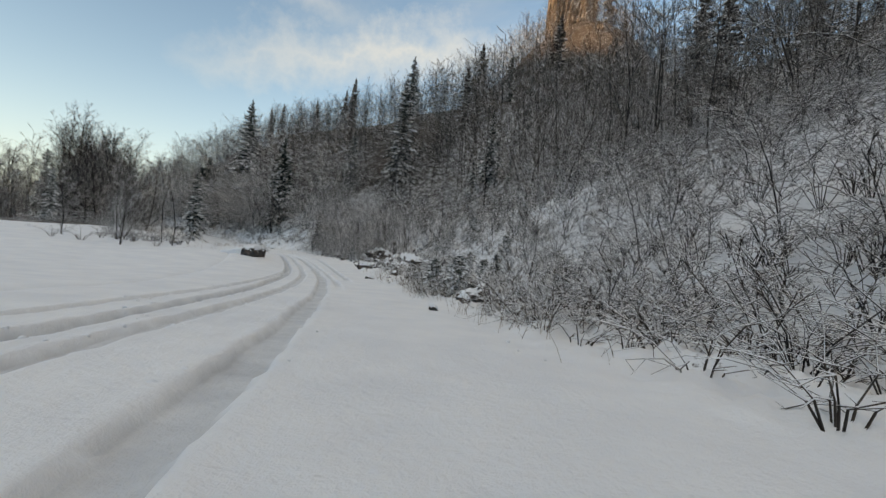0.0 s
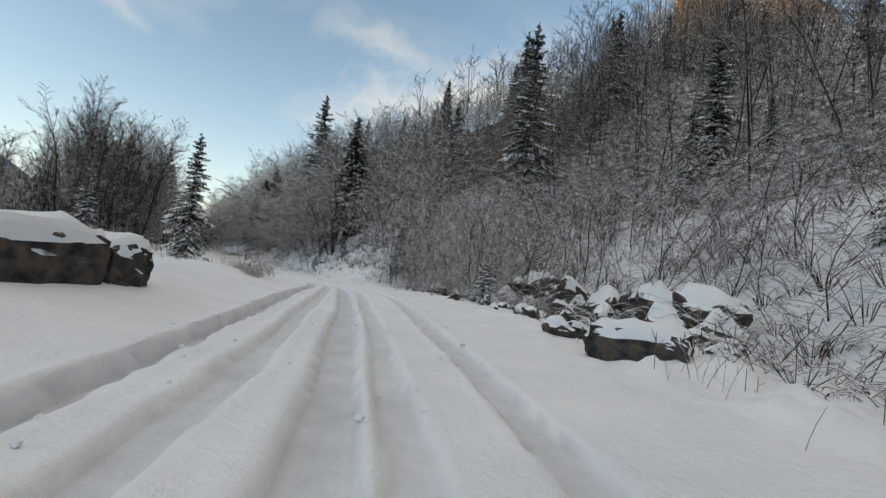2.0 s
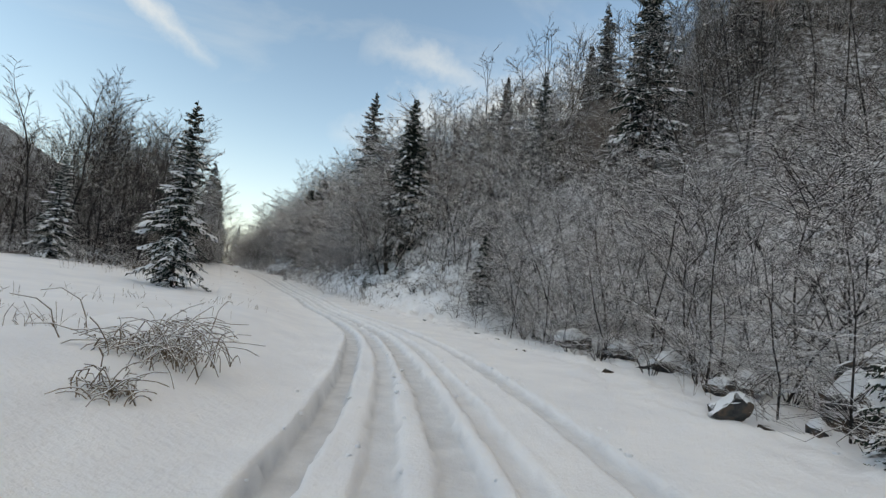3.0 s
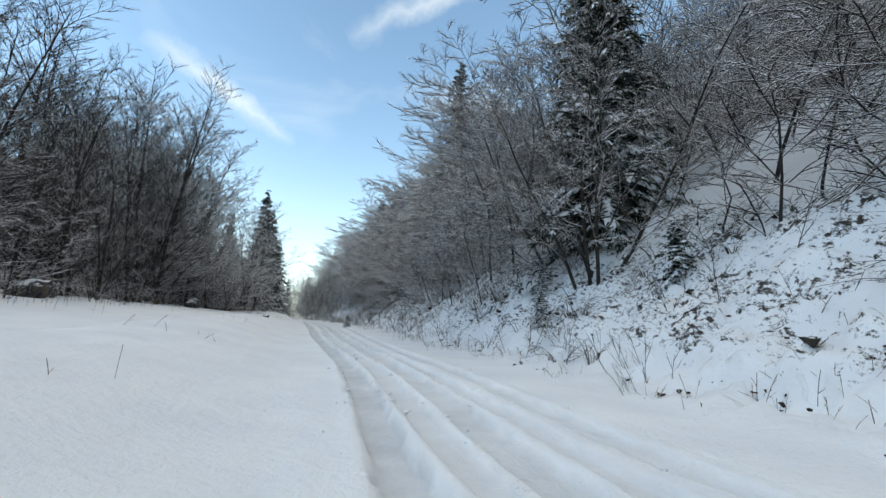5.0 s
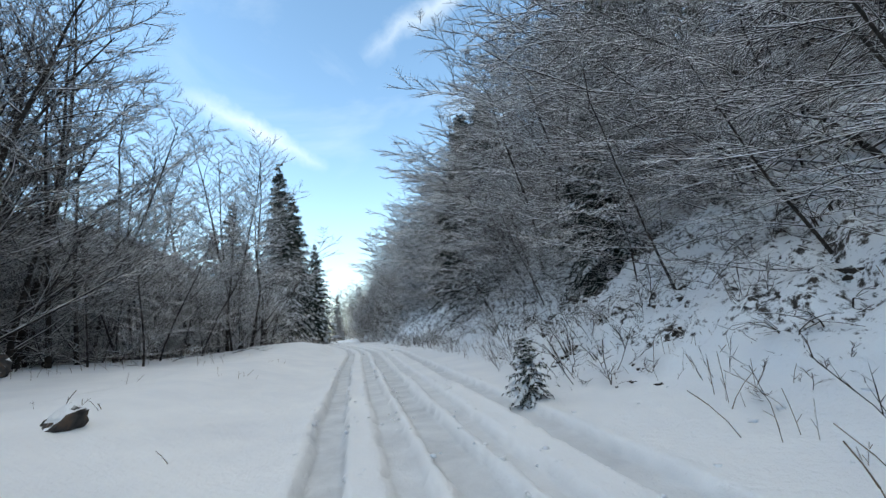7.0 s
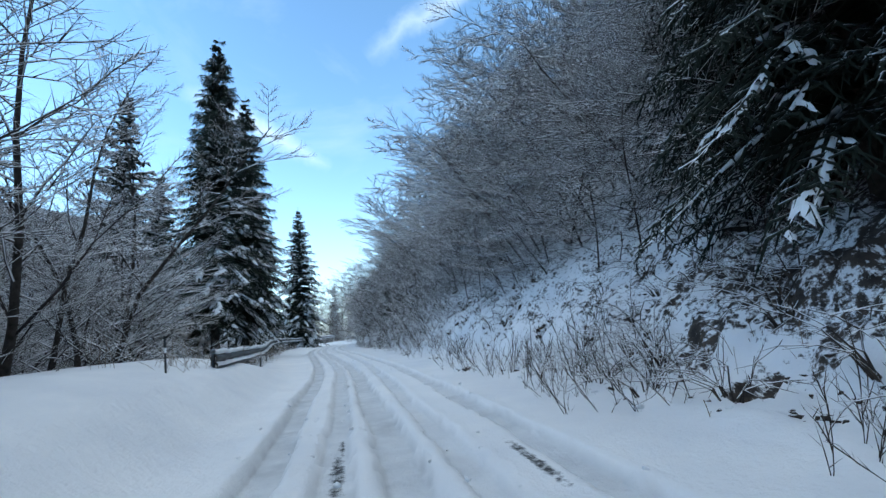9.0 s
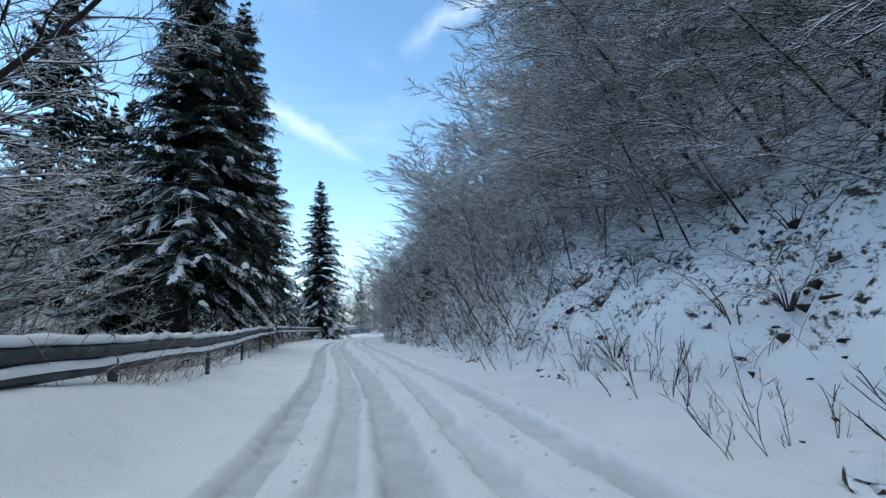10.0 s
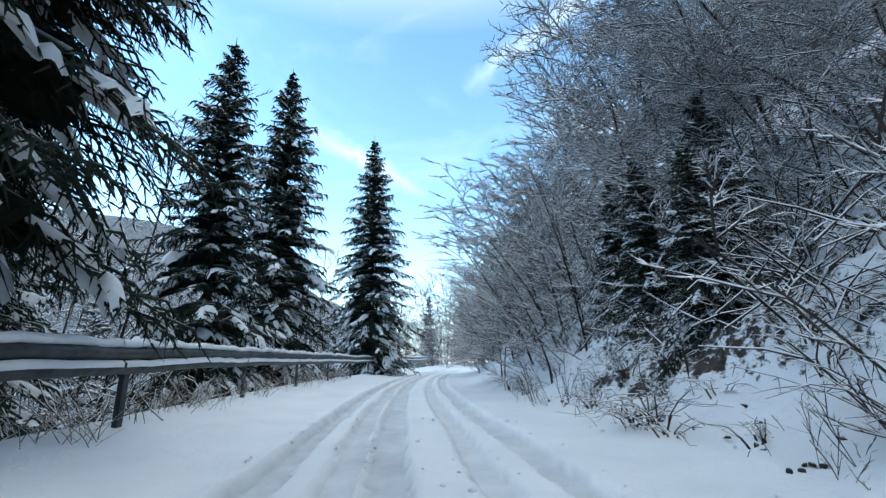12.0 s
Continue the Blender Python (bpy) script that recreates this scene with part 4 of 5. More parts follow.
wood(BACK, 30, (66, 104), (-15, -9.6), (0.45, 0.75), 1.1, "low-branched bare tree lined with snow", "bare tree", "bare trees across the meadow", joined=SLOPE)
wood(TALL, 22, (79, 92), (-13, -9.2), (0.8, 1.15), 0.8, "slender bare tree dusted with snow", "bare tree", "bare trees across the meadow")
wood(BACK, 50, (88, 112), (-14, -7.2), (0.55, 0.85), 0.8, "", "", "", joined=SLOPE)
wood(SCRUB, 40, (78, 104), (-15, -9.6), (0.6, 1.0), 0.7, "", "", "", joined=SLOPE)
wood(TALL, 46, (98, 114), (-15, -6.2), (0.6, 1.0), 1.0, "slender bare tree dusted with snow", "bare tree", "bare trees across the meadow")
grove("slope_woods", SLOPE, twig, "leafless snow-lined trees crowding the slope above the road")
wood(BUSH, 10, (112, 121), (-5.6, -3.9), (0.7, 1.2), 0.6, "low arching shrub bowed under clinging snow", "shrub", "shrubs behind the rail", 0.1, 10)
def clear(s, d):
    """The stone pile among the shrubs, and the open strip of snow before it."""
    return 3.5 < s < 11.0 and abs(d - 0.75 * (s - 2.2)) < (0.75 if s < 7.5 else 1.3)

for _i in range(400):
    _s, _dd = 3.5 + 0.375 * (_i % 20), 1.0 + 0.35 * (_i // 20)
    if clear(_s, _dd):
        PLACED.append(spot_at(_s, _dd))
wood(BUSH, 30, (16, 28), (5.0, 9), (0.6, 1.2), 0.55, "low arching shrub bowed under clinging snow", "shrub", "shrubs on the bank", 0.1, 10)
wood(BUSH, 16, (3, 17), (3.5, 5), (0.6, 0.95), 0.6, "low arching shrub bowed under clinging snow", "shrub", "shrubs on the bank", 0.1, 10)
wood(BUSH, 40, (3, 12), (3.6, 7.5), (0.8, 1.35), 0.45, "low arching shrub bowed under clinging snow", "shrub", "shrubs on the bank", 0.1, 10)
wood(BUSH, 36, (0, 17), (4.8, 9), (0.8, 1.5), 0.55, "low arching shrub bowed under clinging snow", "shrub", "shrubs on the bank", 0.1, 10)
wood(SHRUB, 34, (30, 56), (7.5, 14), (0.8, 1.6), 0.7, "leafless shrub with snow on its stems", "shrub", "shrubs on the bank", 0.05, 14)
wood(STEMS, 18, (100, 106), (2.2, 4.0), (0.55, 1.0), 0.35, "leafless shrub of thin upright snowy stems", "shrub", "shrubs on the bank", 0.05, 8)
wood(STEMS, 12, (119, 128), (2.3, 3.6), (0.4, 0.8), 0.4, "leafless shrub of thin upright snowy stems", "shrub", "shrubs on the bank", 0.05, 8)
wood(STEMS, 18, (96, 126), (2.3, 3.6), (0.4, 0.9), 0.6, "leafless shrub of thin upright snowy stems", "shrub", "shrubs on the bank", 0.05, 8)
wood(STEMS, 50, (57, 96), (2.2, 6.0), (0.35, 0.85), 0.4, "leafless shrub of thin upright snowy stems", "shrub", "shrubs on the bank", 0.05, 8)
wood(BUSH, 46, (113, 129), (3.1, 7.0), (0.9, 1.6), 0.5, "low arching shrub bowed under clinging snow", "shrub", "shrubs on the bank", 0.1, 14)
wood(BUSH, 26, (58, 97), (2.5, 6.5), (0.4, 0.9), 0.6, "low arching shrub bowed under clinging snow", "shrub", "shrubs on the bank", 0.1, 10)
wood(SHRUB, 15, (56, 96), (2.8, 6.5), (0.3, 0.7), 0.5, "leafless shrub with snow on its stems", "shrub", "shrubs on the bank", 0.05, 14)
wood(SHRUB, 22, (56, 108), (-11, -8), (0.5, 1.0), 0.6, "leafless shrub with snow on its stems", "shrub", "shrubs on the bank", 0.05, 14)
wood(TALL, 12, (86, 98), (-14, -9.6), (0.7, 1.0), 0.7, "slender bare tree dusted with snow", "bare tree", "bare trees across the meadow")
wood(TALL, 10, (109, 117), (-12, -7.5), (0.55, 0.8), 0.7, "slender bare tree dusted with snow", "bare tree", "bare trees across the meadow")

def undergrowth():
    """Brushwood under the trees: short twiggy sticks by the thousand."""
    rg = np.random.RandomState(12)
    zones = ((330, (56, 165), (8.5, 24)), (130, (112, 165), (3.6, 6.5)), (300, (0, 58), (13.0, 28)), (60, (58, 97), (5.5, 8.5)), (26, (96, 101), (4.4, 8)), (60, (121, 132), (3.6, 8)), (420, (58, 112), (-20, -9.2)), (120, (103, 160), (-12, -4.0)), (60, (24, 60), (-40, -22)))
    segs = []
    for count, sr, dr in zones:
        x, y = at(rg.uniform(*sr, count), rg.uniform(*dr, count))
        z = land(x, y)
        for i in range(count):
            tall = rg.uniform(0.9, 2.6) * (0.55 if dr[1] < 9 else 1.0)
            for _ in range(11):
                a, up = rg.rand() * 6.28, rg.uniform(0.25, 1.0)
                p = np.array((x[i], y[i], z[i])) + (rg.normal(0, 0.45), rg.normal(0, 0.45), tall * 0.45 * rg.rand())
                w = np.array((math.cos(a), math.sin(a), up)) * tall * rg.uniform(0.25, 0.6)
                m = p + w * 0.55
                segs.append((*p, *m, 0.013, 0.010))
                segs.append((*m, *(m + w * 0.5 + rg.normal(0, 0.12 * tall, 3) * (1, 1, 0.6)), 0.010, 0.006))
    return tagged(new("undergrowth", stick_mesh("undergrowth", segs, twig, 2, 1.3)), "tangled leafless brushwood dusted with snow", "undergrowth", kind="stuff")
undergrowth()

def brush(zones, mat, seed):
    """Low scrub on the bank and the foot of the slope: canes bowed over by clinging snow."""
    rg = np.random.RandomState(seed)
    segs = []
    for count, sr, dr, big in zones:
        s_, d_ = rg.uniform(*sr, count), rg.uniform(*dr, count)
        x, y = at(s_, d_)
        z = land(x, y)
        for i in range(count):
            if clear(s_[i], d_[i]):
                continue
            tall = big * rg.uniform(0.5, 1.2)
            for _ in range(8):
                a = rg.rand() * 6.28
                out = np.array((math.cos(a), math.sin(a), 0))
                p = np.array((x[i], y[i], z[i] - 0.05)) + out * 0.12 * rg.rand()
                w, r = out * rg.uniform(0.2, 0.7) + (0, 0, 1.0), 0.0085
                for j in range(4):
                    q = p + w / np.linalg.norm(w) * tall * 0.34
                    segs.append((*p, *q, r, r * 0.8))
                    if j:
                        t = out * 0.4 + rg.normal(0, 0.7, 3) * (1, 1, 0.5)
                        segs.append((*p, *(p + t * tall * 0.22), r * 0.9, r * 0.45))
                        t = out * 0.5 + rg.normal(0, 0.7, 3) * (1, 1, 0.5)
                        segs.append((*q, *(q + t * tall * 0.2), r * 0.8, r * 0.4))
                    p, r = q, r * 0.82
                    w = w + out * rg.uniform(0.1, 0.5) - (0, 0, rg.uniform(0.2, 0.55)) + rg.normal(0, 0.18, 3)
    return tagged(new("brush", stick_mesh("brush", segs, mat, 2, 1.6)), "low scrub bowed down under clinging snow", "brush", kind="stuff")
brush(((40, (-2, 16), (3.2, 5), 0.8), (60, (16, 30), (5.2, 10), 1.0), (130, (58, 98), (3.0, 8), 0.75), (50, (95, 103), (2.8, 6.5), 0.7), (50, (107, 122), (3.0, 7), 0.8), (70, (118, 131), (2.5, 5.0), 0.55)), heavy_twig, 14)
brush(((110, (-2, 16), (4.6, 10), 1.4), (220, (-2, 36), (8, 20), 1.9), (130, (26, 58), (7.5, 15), 1.6), (90, (32, 56), (4.9, 8), 1.1), (30, (27, 38), (-15, -8), 1.2), (80, (58, 108), (-13, -9.2), 1.4)), twig, 15)

# the woods further off
def far_wood():
    rg = np.random.RandomState(3)
    protos = []
    for k in range(6):
        t, c = broadleaf(200 + k, 10.0, 2, (16, 8), 1, 1.15, 0.005, 0.3, 0.06, 0.028, cuts=(2, 1), long=0.38, rise=0.02)
        protos.append(tubes(np.vstack([t, c]), 2, 1.0))
    for k in range(2):
        t, c, w = spruce(220 + k, 13.0, 16, 7, 3, fat=0.15, spine=2, loads=0.0)
        protos.append(tubes(c, 2, 1.0))
    mids = []
    for k in range(5):
        t, c = broadleaf(240 + k, 12.0, 3, (13, 5, 7), 1, 1.1, 0.005, 1.2, 0.06, 0.020, cuts=(4, 2, 1), long=0.40)
        mids.append(tubes(np.vstack([t, c]), 2, 1.0))
    zones = ((520, (0, 190), (25, 66), 0), (200, (62, 230), (-70, -30), 0), (260, (70, 150), (-40, -20), 0), (120, (165, 215), (-22, 22), 0),
             (60, (52, 165), (15, 25), 1), (60, (0, 56), (18, 29), 1), (70, (6, 60), (24, 46), 1), (36, (113, 170), (-24, -8.5), 1), (30, (78, 112), (-24, -16), 1), (70, (20, 62), (-55, -24), 2), (80, (20, 80), (44, 64), 3), (110, (168, 200), (-20, 18), 1), (230, (0, 1), (0, 1), 4))
    cos, fs, marks, base = [], [], [], 0
    for count, sr, dr, near in zones:
        s_, d_ = rg.uniform(*sr, count), rg.uniform(*dr, count)
        x, y = at(s_, d_)
        if near == 4:                              # the shoulder under the crag
            x, y = 38 + rg.normal(0, 20, count), 127 + rg.normal(0, 16, count)
        z = land(x, y)
        low = np.where(d_ < -18, np.interp(s_, (58, 80), (0.5, 1.0)), 1.0)
        for i in range(count):
            co, f, mk = mids[rg.randint(5)] if near in (1, 2) else protos[rg.randint(6) if rg.rand() < 0.965 else 6 + rg.randint(2)]
            a, s = rg.uniform(0, 6.28), rg.uniform(0.75, 1.2) * (0.38 if near == 2 else 1.2 if near > 2 else low[i])
            r = np.array(((math.cos(a), -math.sin(a), 0), (math.sin(a), math.cos(a), 0), (0, 0, 1))) * s
            cos.append(co @ r.T + (x[i], y[i], z[i]))
            fs.append(f + base)
            marks.append(mk)
            base += len(co)
    me = mesh_from("far_woods", np.vstack(cos), np.vstack(fs), np.concatenate(marks))
    me.materials.append(far_twig)
    return tagged(new("far_woods", me), "leafless snow-dusted woods covering the mountainside", "woods", kind="stuff")

far_wood()

# ---- stones ----
def stone_mesh(seed, half, cuts=9, detail=3, rough=0.20):
    """A rock: a ball cut by random planes, roughened."""
    rg = np.random.RandomState(seed)
    bm = bmesh.new()
    bmesh.ops.create_icosphere(bm, subdivisions=detail, radius=1.0)
    planes = [(rg.normal(0, 1, 3), 0.42 + 0.36 * rg.rand()) for _ in range(cuts)]
    for v in bm.verts:
        p = np.array(v.co)
        for n, c in planes:
            n = n / np.linalg.norm(n)
            k = p.dot(n) - c
            if k > 0:
                p = p - n * k * 0.92
        q = Vector(p * 2.3) + Vector((seed * 3.1, 0, 0))
        p = p * (1 + rough * noise.noise(q) + 0.5 * rough * noise.noise(q * 2.7))
        v.co = Vector(p * np.array(half))
    bm.normal_update()
    return bm

def snow_cap(bm, thick, cut=0.25, level=0.70):
    """The snow lying on a rock: its upward faces, lifted and rounded off at the rim."""
    cap = bm.copy()
    low, top = min(v.co.z for v in bm.verts), max(v.co.z for v in bm.verts)
    span = top - low
    bmesh.ops.delete(cap, geom=[f for f in cap.faces if f.calc_center_median().z < low + (level + 0.25 * noise.noise(f.calc_center_median() * 1.7 / span)) * span - cut * span * f.normal.z], context="FACES")
    rim = {v for e in cap.edges if len(e.link_faces) == 1 for v in e.verts}
    for _ in range(4):                             # an even rim
        soft_rim = {}
        for v in rim:
            ends = [e.other_vert(v).co for e in v.link_edges if len(e.link_faces) == 1]
            soft_rim[v] = sum(ends, Vector()) / len(ends)
        for v, c in soft_rim.items():
            v.co = (v.co + c) / 2
    cap.normal_update()
    for _ in range(6):                             # snow rounds off the rock's corners
        eased = {v: sum((e.other_vert(v).co for e in v.link_edges), Vector()) / len(v.link_edges) for v in cap.verts if v not in rim}
        for v, c in eased.items():
            v.co = (v.co + c) / 2
    near = {v: sum((e.other_vert(v) in rim) for e in v.link_edges) for v in cap.verts}
    for v in cap.verts:
        if v in rim:
            v.co += v.normal * 0.012
        else:
            soft = 0.55 if near[v] else 1.0
            v.co += Vector((0, 0, thick * soft * (0.8 + 0.9 * noise.noise(v.co * 3.1)))) + v.normal * 0.02
    for f in cap.faces:
        f.smooth = True
    return cap

def boulder(x, y, top, half, seed, label, turn=0.0, thick=0.10, name="boulder", group="boulders beside the road"):
    z0 = height(x, y)
    hz = max((top - thick - z0) / 2 + 0.10, 0.08)
    ob = thing(name, x, y, z0 + hz - 0.18, turn)
    bm = stone_mesh(seed, (half[0], half[1], hz))
    cap = snow_cap(bm, thick, 0.20, 0.86)
    rock = part("rock", bm, stone, ob)
    part("snow_cap", cap, snow, rock, "thick cap of fresh snow")
    return tagged(ob, label, "boulder", group)

HEAP = "dark grey boulder under a thick cap of snow"
for k, (x, y, top, hx, hy) in enumerate((
        (-5.7, 38.6, -2.6, 1.45, 1.1), (-4.6, 36.8, -3.0, 1.3, 1.0), (-3.5, 35.2, -2.95, 1.35, 1.0), (-2.6, 33.6, -3.05, 1.2, 0.9), (-1.9, 31.9, -3.0, 1.1, 0.8),
        (-5.8, 36.6, -3.75, 0.6, 0.5), (-4.9, 34.6, -3.8, 0.7, 0.6), (-3.9, 32.9, -3.75, 0.6, 0.5), (-3.1, 31.2, -3.7, 0.8, 0.6),
        (-6.6, 38.0, -3.7, 0.8, 0.6), (-2.3, 30.0, -3.7, 0.8, 0.6), (-10.8, 44.5, -3.85, 1.3, 0.9), (-4.2, 35.8, -3.6, 0.7, 0.6),
        (-9.4, 43.3, -4.0, 0.8, 0.5), (-8.6, 41.6, -4.0, 0.8, 0.6), (-11.8, 46.8, -3.9, 1.0, 0.8), (-7.6, 40.0, -4.0, 0.6, 0.5))):
    boulder(x, y, top, (hx * 0.92, hy * 0.92), 300 + k, HEAP, 40 * k, 0.30)
for k, (x, y, top, hx, hy) in enumerate(((-3.1, 18.8, -4.32, 0.30, 0.22), (-1.9, 19.2, -4.25, 0.42, 0.3), (-1.3, 17.6, -4.3, 0.25, 0.2), (0.4, 6.1, -3.85, 0.16, 0.13),
                                       (-1.0, 20.5, -4.0, 0.4, 0.3), (-2.2, 22.4, -4.1, 0.4, 0.3))):
    boulder(x, y, top, (hx, hy), 340 + k, "small dark stone poking out of the snow", 50 * k, 0.06)
boulder(-43.6, 65.7, -3.45, (0.24, 0.2), 360, "small grey stone alone on the snowy meadow", 20, 0.02)
for k, (s, d, h) in enumerate(((66, -9.6, 0.8), (68.6, -9.2, 0.7), (85, -8.5, 0.6), (87, -8.8, 0.7))):
    x, y = map(float, at(s, d))
    boulder(x, y, height(x, y) + h, (0.6, 0.5), 370 + k, "rounded boulder buried in snow at the wood's edge", 70 * k, 0.14)
boulder(-52.3, 89.9, height(-52.3, 89.9) + 0.55, (0.5, 0.45), 380, "dark brown rock jutting from the steep bank", 15, 0.05)
boulder(-57.0, 87.1, height(-57.0, 87.1) + 0.2, (0.25, 0.2), 381, "dark brown rock jutting from the steep bank", 65, 0.05)

# loose stones: the pile among the shrubs, and those round the great boulders
_rs = random.Random(21)
for (s0, d0), (us, ud), count, size in (((9.0, 5.3), (1.0, 0.8), 26, 0.36), ((29.5, 5.0), (2.6, 0.7), 16, 0.30), ((35, 5.4), (3.0, 0.7), 14, 0.28), ((24.5, 5.0), (2.0, 0.6), 8, 0.28)):
    for k in range(count):
        x, y = map(float, at(_rs.gauss(s0, us), max(_rs.gauss(d0, ud), 3.4)))
        r = size * _rs.uniform(0.6, 1.35)
        boulder(x, y, height(x, y) + r * (_rs.uniform(1.2, 2.2) if s0 < 12 else _rs.uniform(0.6, 1.3)), (r, r * 0.8), 400 + _rs.randint(0, 900), "broken dark stone capped with snow in the rock pile", _rs.uniform(0, 360), 0.07, "loose_stone", "loose stones beside the road")

# squared stone blocks: two on the meadow, one at the foot of the boulders
def block_mesh(half, centre, seed, lift=0.0):
    bm = bmesh.new()
    bmesh.ops.create_cube(bm, size=2.0)
    bmesh.ops.subdivide_edges(bm, edges=bm.edges[:], cuts=8, use_grid_fill=True)
    for v in bm.verts:
        p = v.co.copy()
        r = max(0, Vector((abs(p.x), abs(p.y), abs(p.z))).length - 1.25)
        p *= 1 - 0.22 * r
        n1 = noise.noise(p * 2.0 + Vector((seed * 5, 0, 0))) * 0.06 + noise.noise(p * 6.5 + Vector((0, seed, 0))) * 0.05
        v.co = Vector((centre + p.x * half[0], p.y * half[1], half[2] + p.z * half[2] + lift * p.x)) + p.normalized() * n1
    bm.normal_update()
    return bm

def stone_block(x, y, turn, pieces, label):
    ob = thing("stone_block", x, y, height(x, y) - 0.12, turn)
    for k, (centre, half, lift, thick) in enumerate(pieces):
        bm = block_mesh(half, centre, k + 2 * len(pieces), lift)
        cap = snow_cap(bm, thick, 0.3, 0.76)
        block = part("block", bm, stone, ob)
        part("snow_cap", cap, snow, block, "thick cap of fresh snow")
    return tagged(ob, label, "stone block")
stone_block(-11.70, 24.75, 93, ((-0.35, (0.80, 0.40, 0.33), 0.02, 0.16), (0.82, (0.34, 0.36, 0.29), 0.0, 0.14)), "rough dark stone blocks under a thick layer of snow")
def snow_drift(x, y, turn, half, lift):
    """Snow blown up against the blocks."""
    bm = block_mesh(half, 0.0, 9, lift)
    for f in bm.faces:
        f.smooth = True
    ob = part("snow_drift", bm, snow)
    ob.matrix_world = pose(x, y, height(x, y) - 0.14, 0, 0, turn)
    return tagged(ob, "smooth drift of snow against the stone blocks", "snow drift")
snow_drift(-12.6, 24.3, 20, (0.95, 0.45, 0.20), 0.14)
stone_block(-4.55, 26.8, -26, ((0.0, (0.62, 0.36, 0.28), 0.0, 0.10),), "long squared dark stone half drifted over with snow")

# ---- the rail ----
def steel_material():
    m, n, l = material("weathered_steel")
    base = ramp(n, l, noise_of(n, l, 3.0, 6), ((0.3, (0.030, 0.034, 0.038)), (0.6, (0.07, 0.075, 0.08)), (0.85, (0.075, 0.052, 0.038))))
    return finish(m, base, ramp(n, l, noise_of(n, l, 9.0), ((0.3, (0.45,) * 3), (0.7, (0.75,) * 3))), noise_of(n, l, 40.0), 0.15, 0.004, metal=0.35)
steel = steel_material()

RAIL_S0, RAIL_S1, RAIL_LEN = 104.4, 164.4, 4.0
def rail_d(s):
    return float(np.interp(s, (104, 110, 120, 128, 170), (-2.95, -3.05, -3.2, -3.3, -3.4)))
def rail_base(s):
    sag = 0.012 * math.sin(s * 0.7) + 0.008 * math.sin(s * 1.9)
    return float(np.interp(s, _q, _zq)) + float(np.interp(s, (104, 112, 118, 124, 132, 140), (0.60, 0.58, 0.66, 0.76, 0.82, 0.82))) + sag
WAVE = ((0.0, 0.31), (0.018, 0.30), (0.078, 0.265), (0.082, 0.225), (0.022, 0.175), (0.022, 0.135), (0.082, 0.085), (0.078, 0.045), (0.018, 0.01), (0.0, 0.0))

def swept(name, outline, s0, s1, step, mat, parent, closed=True, wobble=0.0, seed=0, label=""):
    rg = np.random.RandomState(seed)
    ss = np.linspace(s0, s1, max(2, int((s1 - s0) / step) + 1))
    co, m = [], len(outline)
    for i, s in enumerate(ss):
        k = 1 + wobble * rg.normal()
        for x, z in outline:
            px, py = at(s, rail_d(s) + x)
            co.append((float(px), float(py), rail_base(s) + z * (k if wobble else 1)))
    f = []
    for i in range(len(ss) - 1):
        for j in range(m if closed else m - 1):
            a, b = i * m + j, i * m + (j + 1) % m
            f.append((a, b, b + m, a + m))
    me = mesh_from(name, np.array(co), np.array(f))
    me.polygons.foreach_set("use_smooth", np.ones(len(me.polygons), bool))
    return part(name, me, mat, parent, label)

def guardrail():
    ob = new("guardrail")
    tagged(ob, "weathered steel guardrail with snow lying along it", "guardrail")
    back = [(x - 0.006, z) for x, z in WAVE[::-1]]
    n = int((RAIL_S1 - RAIL_S0) / RAIL_LEN)
    for k in range(n):
        a = RAIL_S0 + k * RAIL_LEN
        beam = swept("beam", list(WAVE) + back, a, a + RAIL_LEN + 0.12, 0.6, steel, ob)
        px, py = map(float, at(a + 0.3, rail_d(a) - 0.07))
        bm = bmesh.new()
        bmesh.ops.create_cube(bm, size=1.0, matrix=Matrix.LocRotScale((px, py, rail_base(a) - 0.22), Euler((0, 0, turn_at(a))), (0.10, 0.06, 1.1)))
        bmesh.ops.bevel(bm, geom=bm.edges[:], offset=0.008, segments=1)
        part("post", bm, steel, ob)
        if rnd.random() < 0.93:
            swept("snow_strip", [(-0.035, 0.30), (-0.04, 0.35), (0.0, 0.395), (0.045, 0.375), (0.06, 0.32), (0.02, 0.30)], a, a + RAIL_LEN - 0.02, 0.25, snow, beam, True, 0.04, k, "strip of snow")
        swept("snow_strip", [(0.02, 0.13), (0.02, 0.165), (0.055, 0.165), (0.09, 0.135), (0.092, 0.085)], a + 0.05, a + RAIL_LEN, 0.25, snow, beam, False, 0.05, 50 + k, "strip of snow")
    return ob
guardrail()

def marker_stake(x, y):
    """A thin stake at the road's edge, with a pale band."""
    ob = thing("marker_stake", x, y, height(x, y) - 0.1, 0, 1.0, (2, -3))
    for name, z0, z1, r, mat in (("stake", 0.0, 0.66, 0.016, steel), ("band", 0.42, 0.50, 0.018, snow), ("tip", 0.66, 0.69, 0.010, steel)):
        part(name, stick_mesh(name, [(0, 0, z0, 0, 0, z1, r, r * 0.95)], mat, 8, 1.0), None, ob, "pale band" if name == "band" else "")
    return tagged(ob, "thin dark marker stake standing in the roadside snow", "marker stake")
marker_stake(-59.1, 81.6)

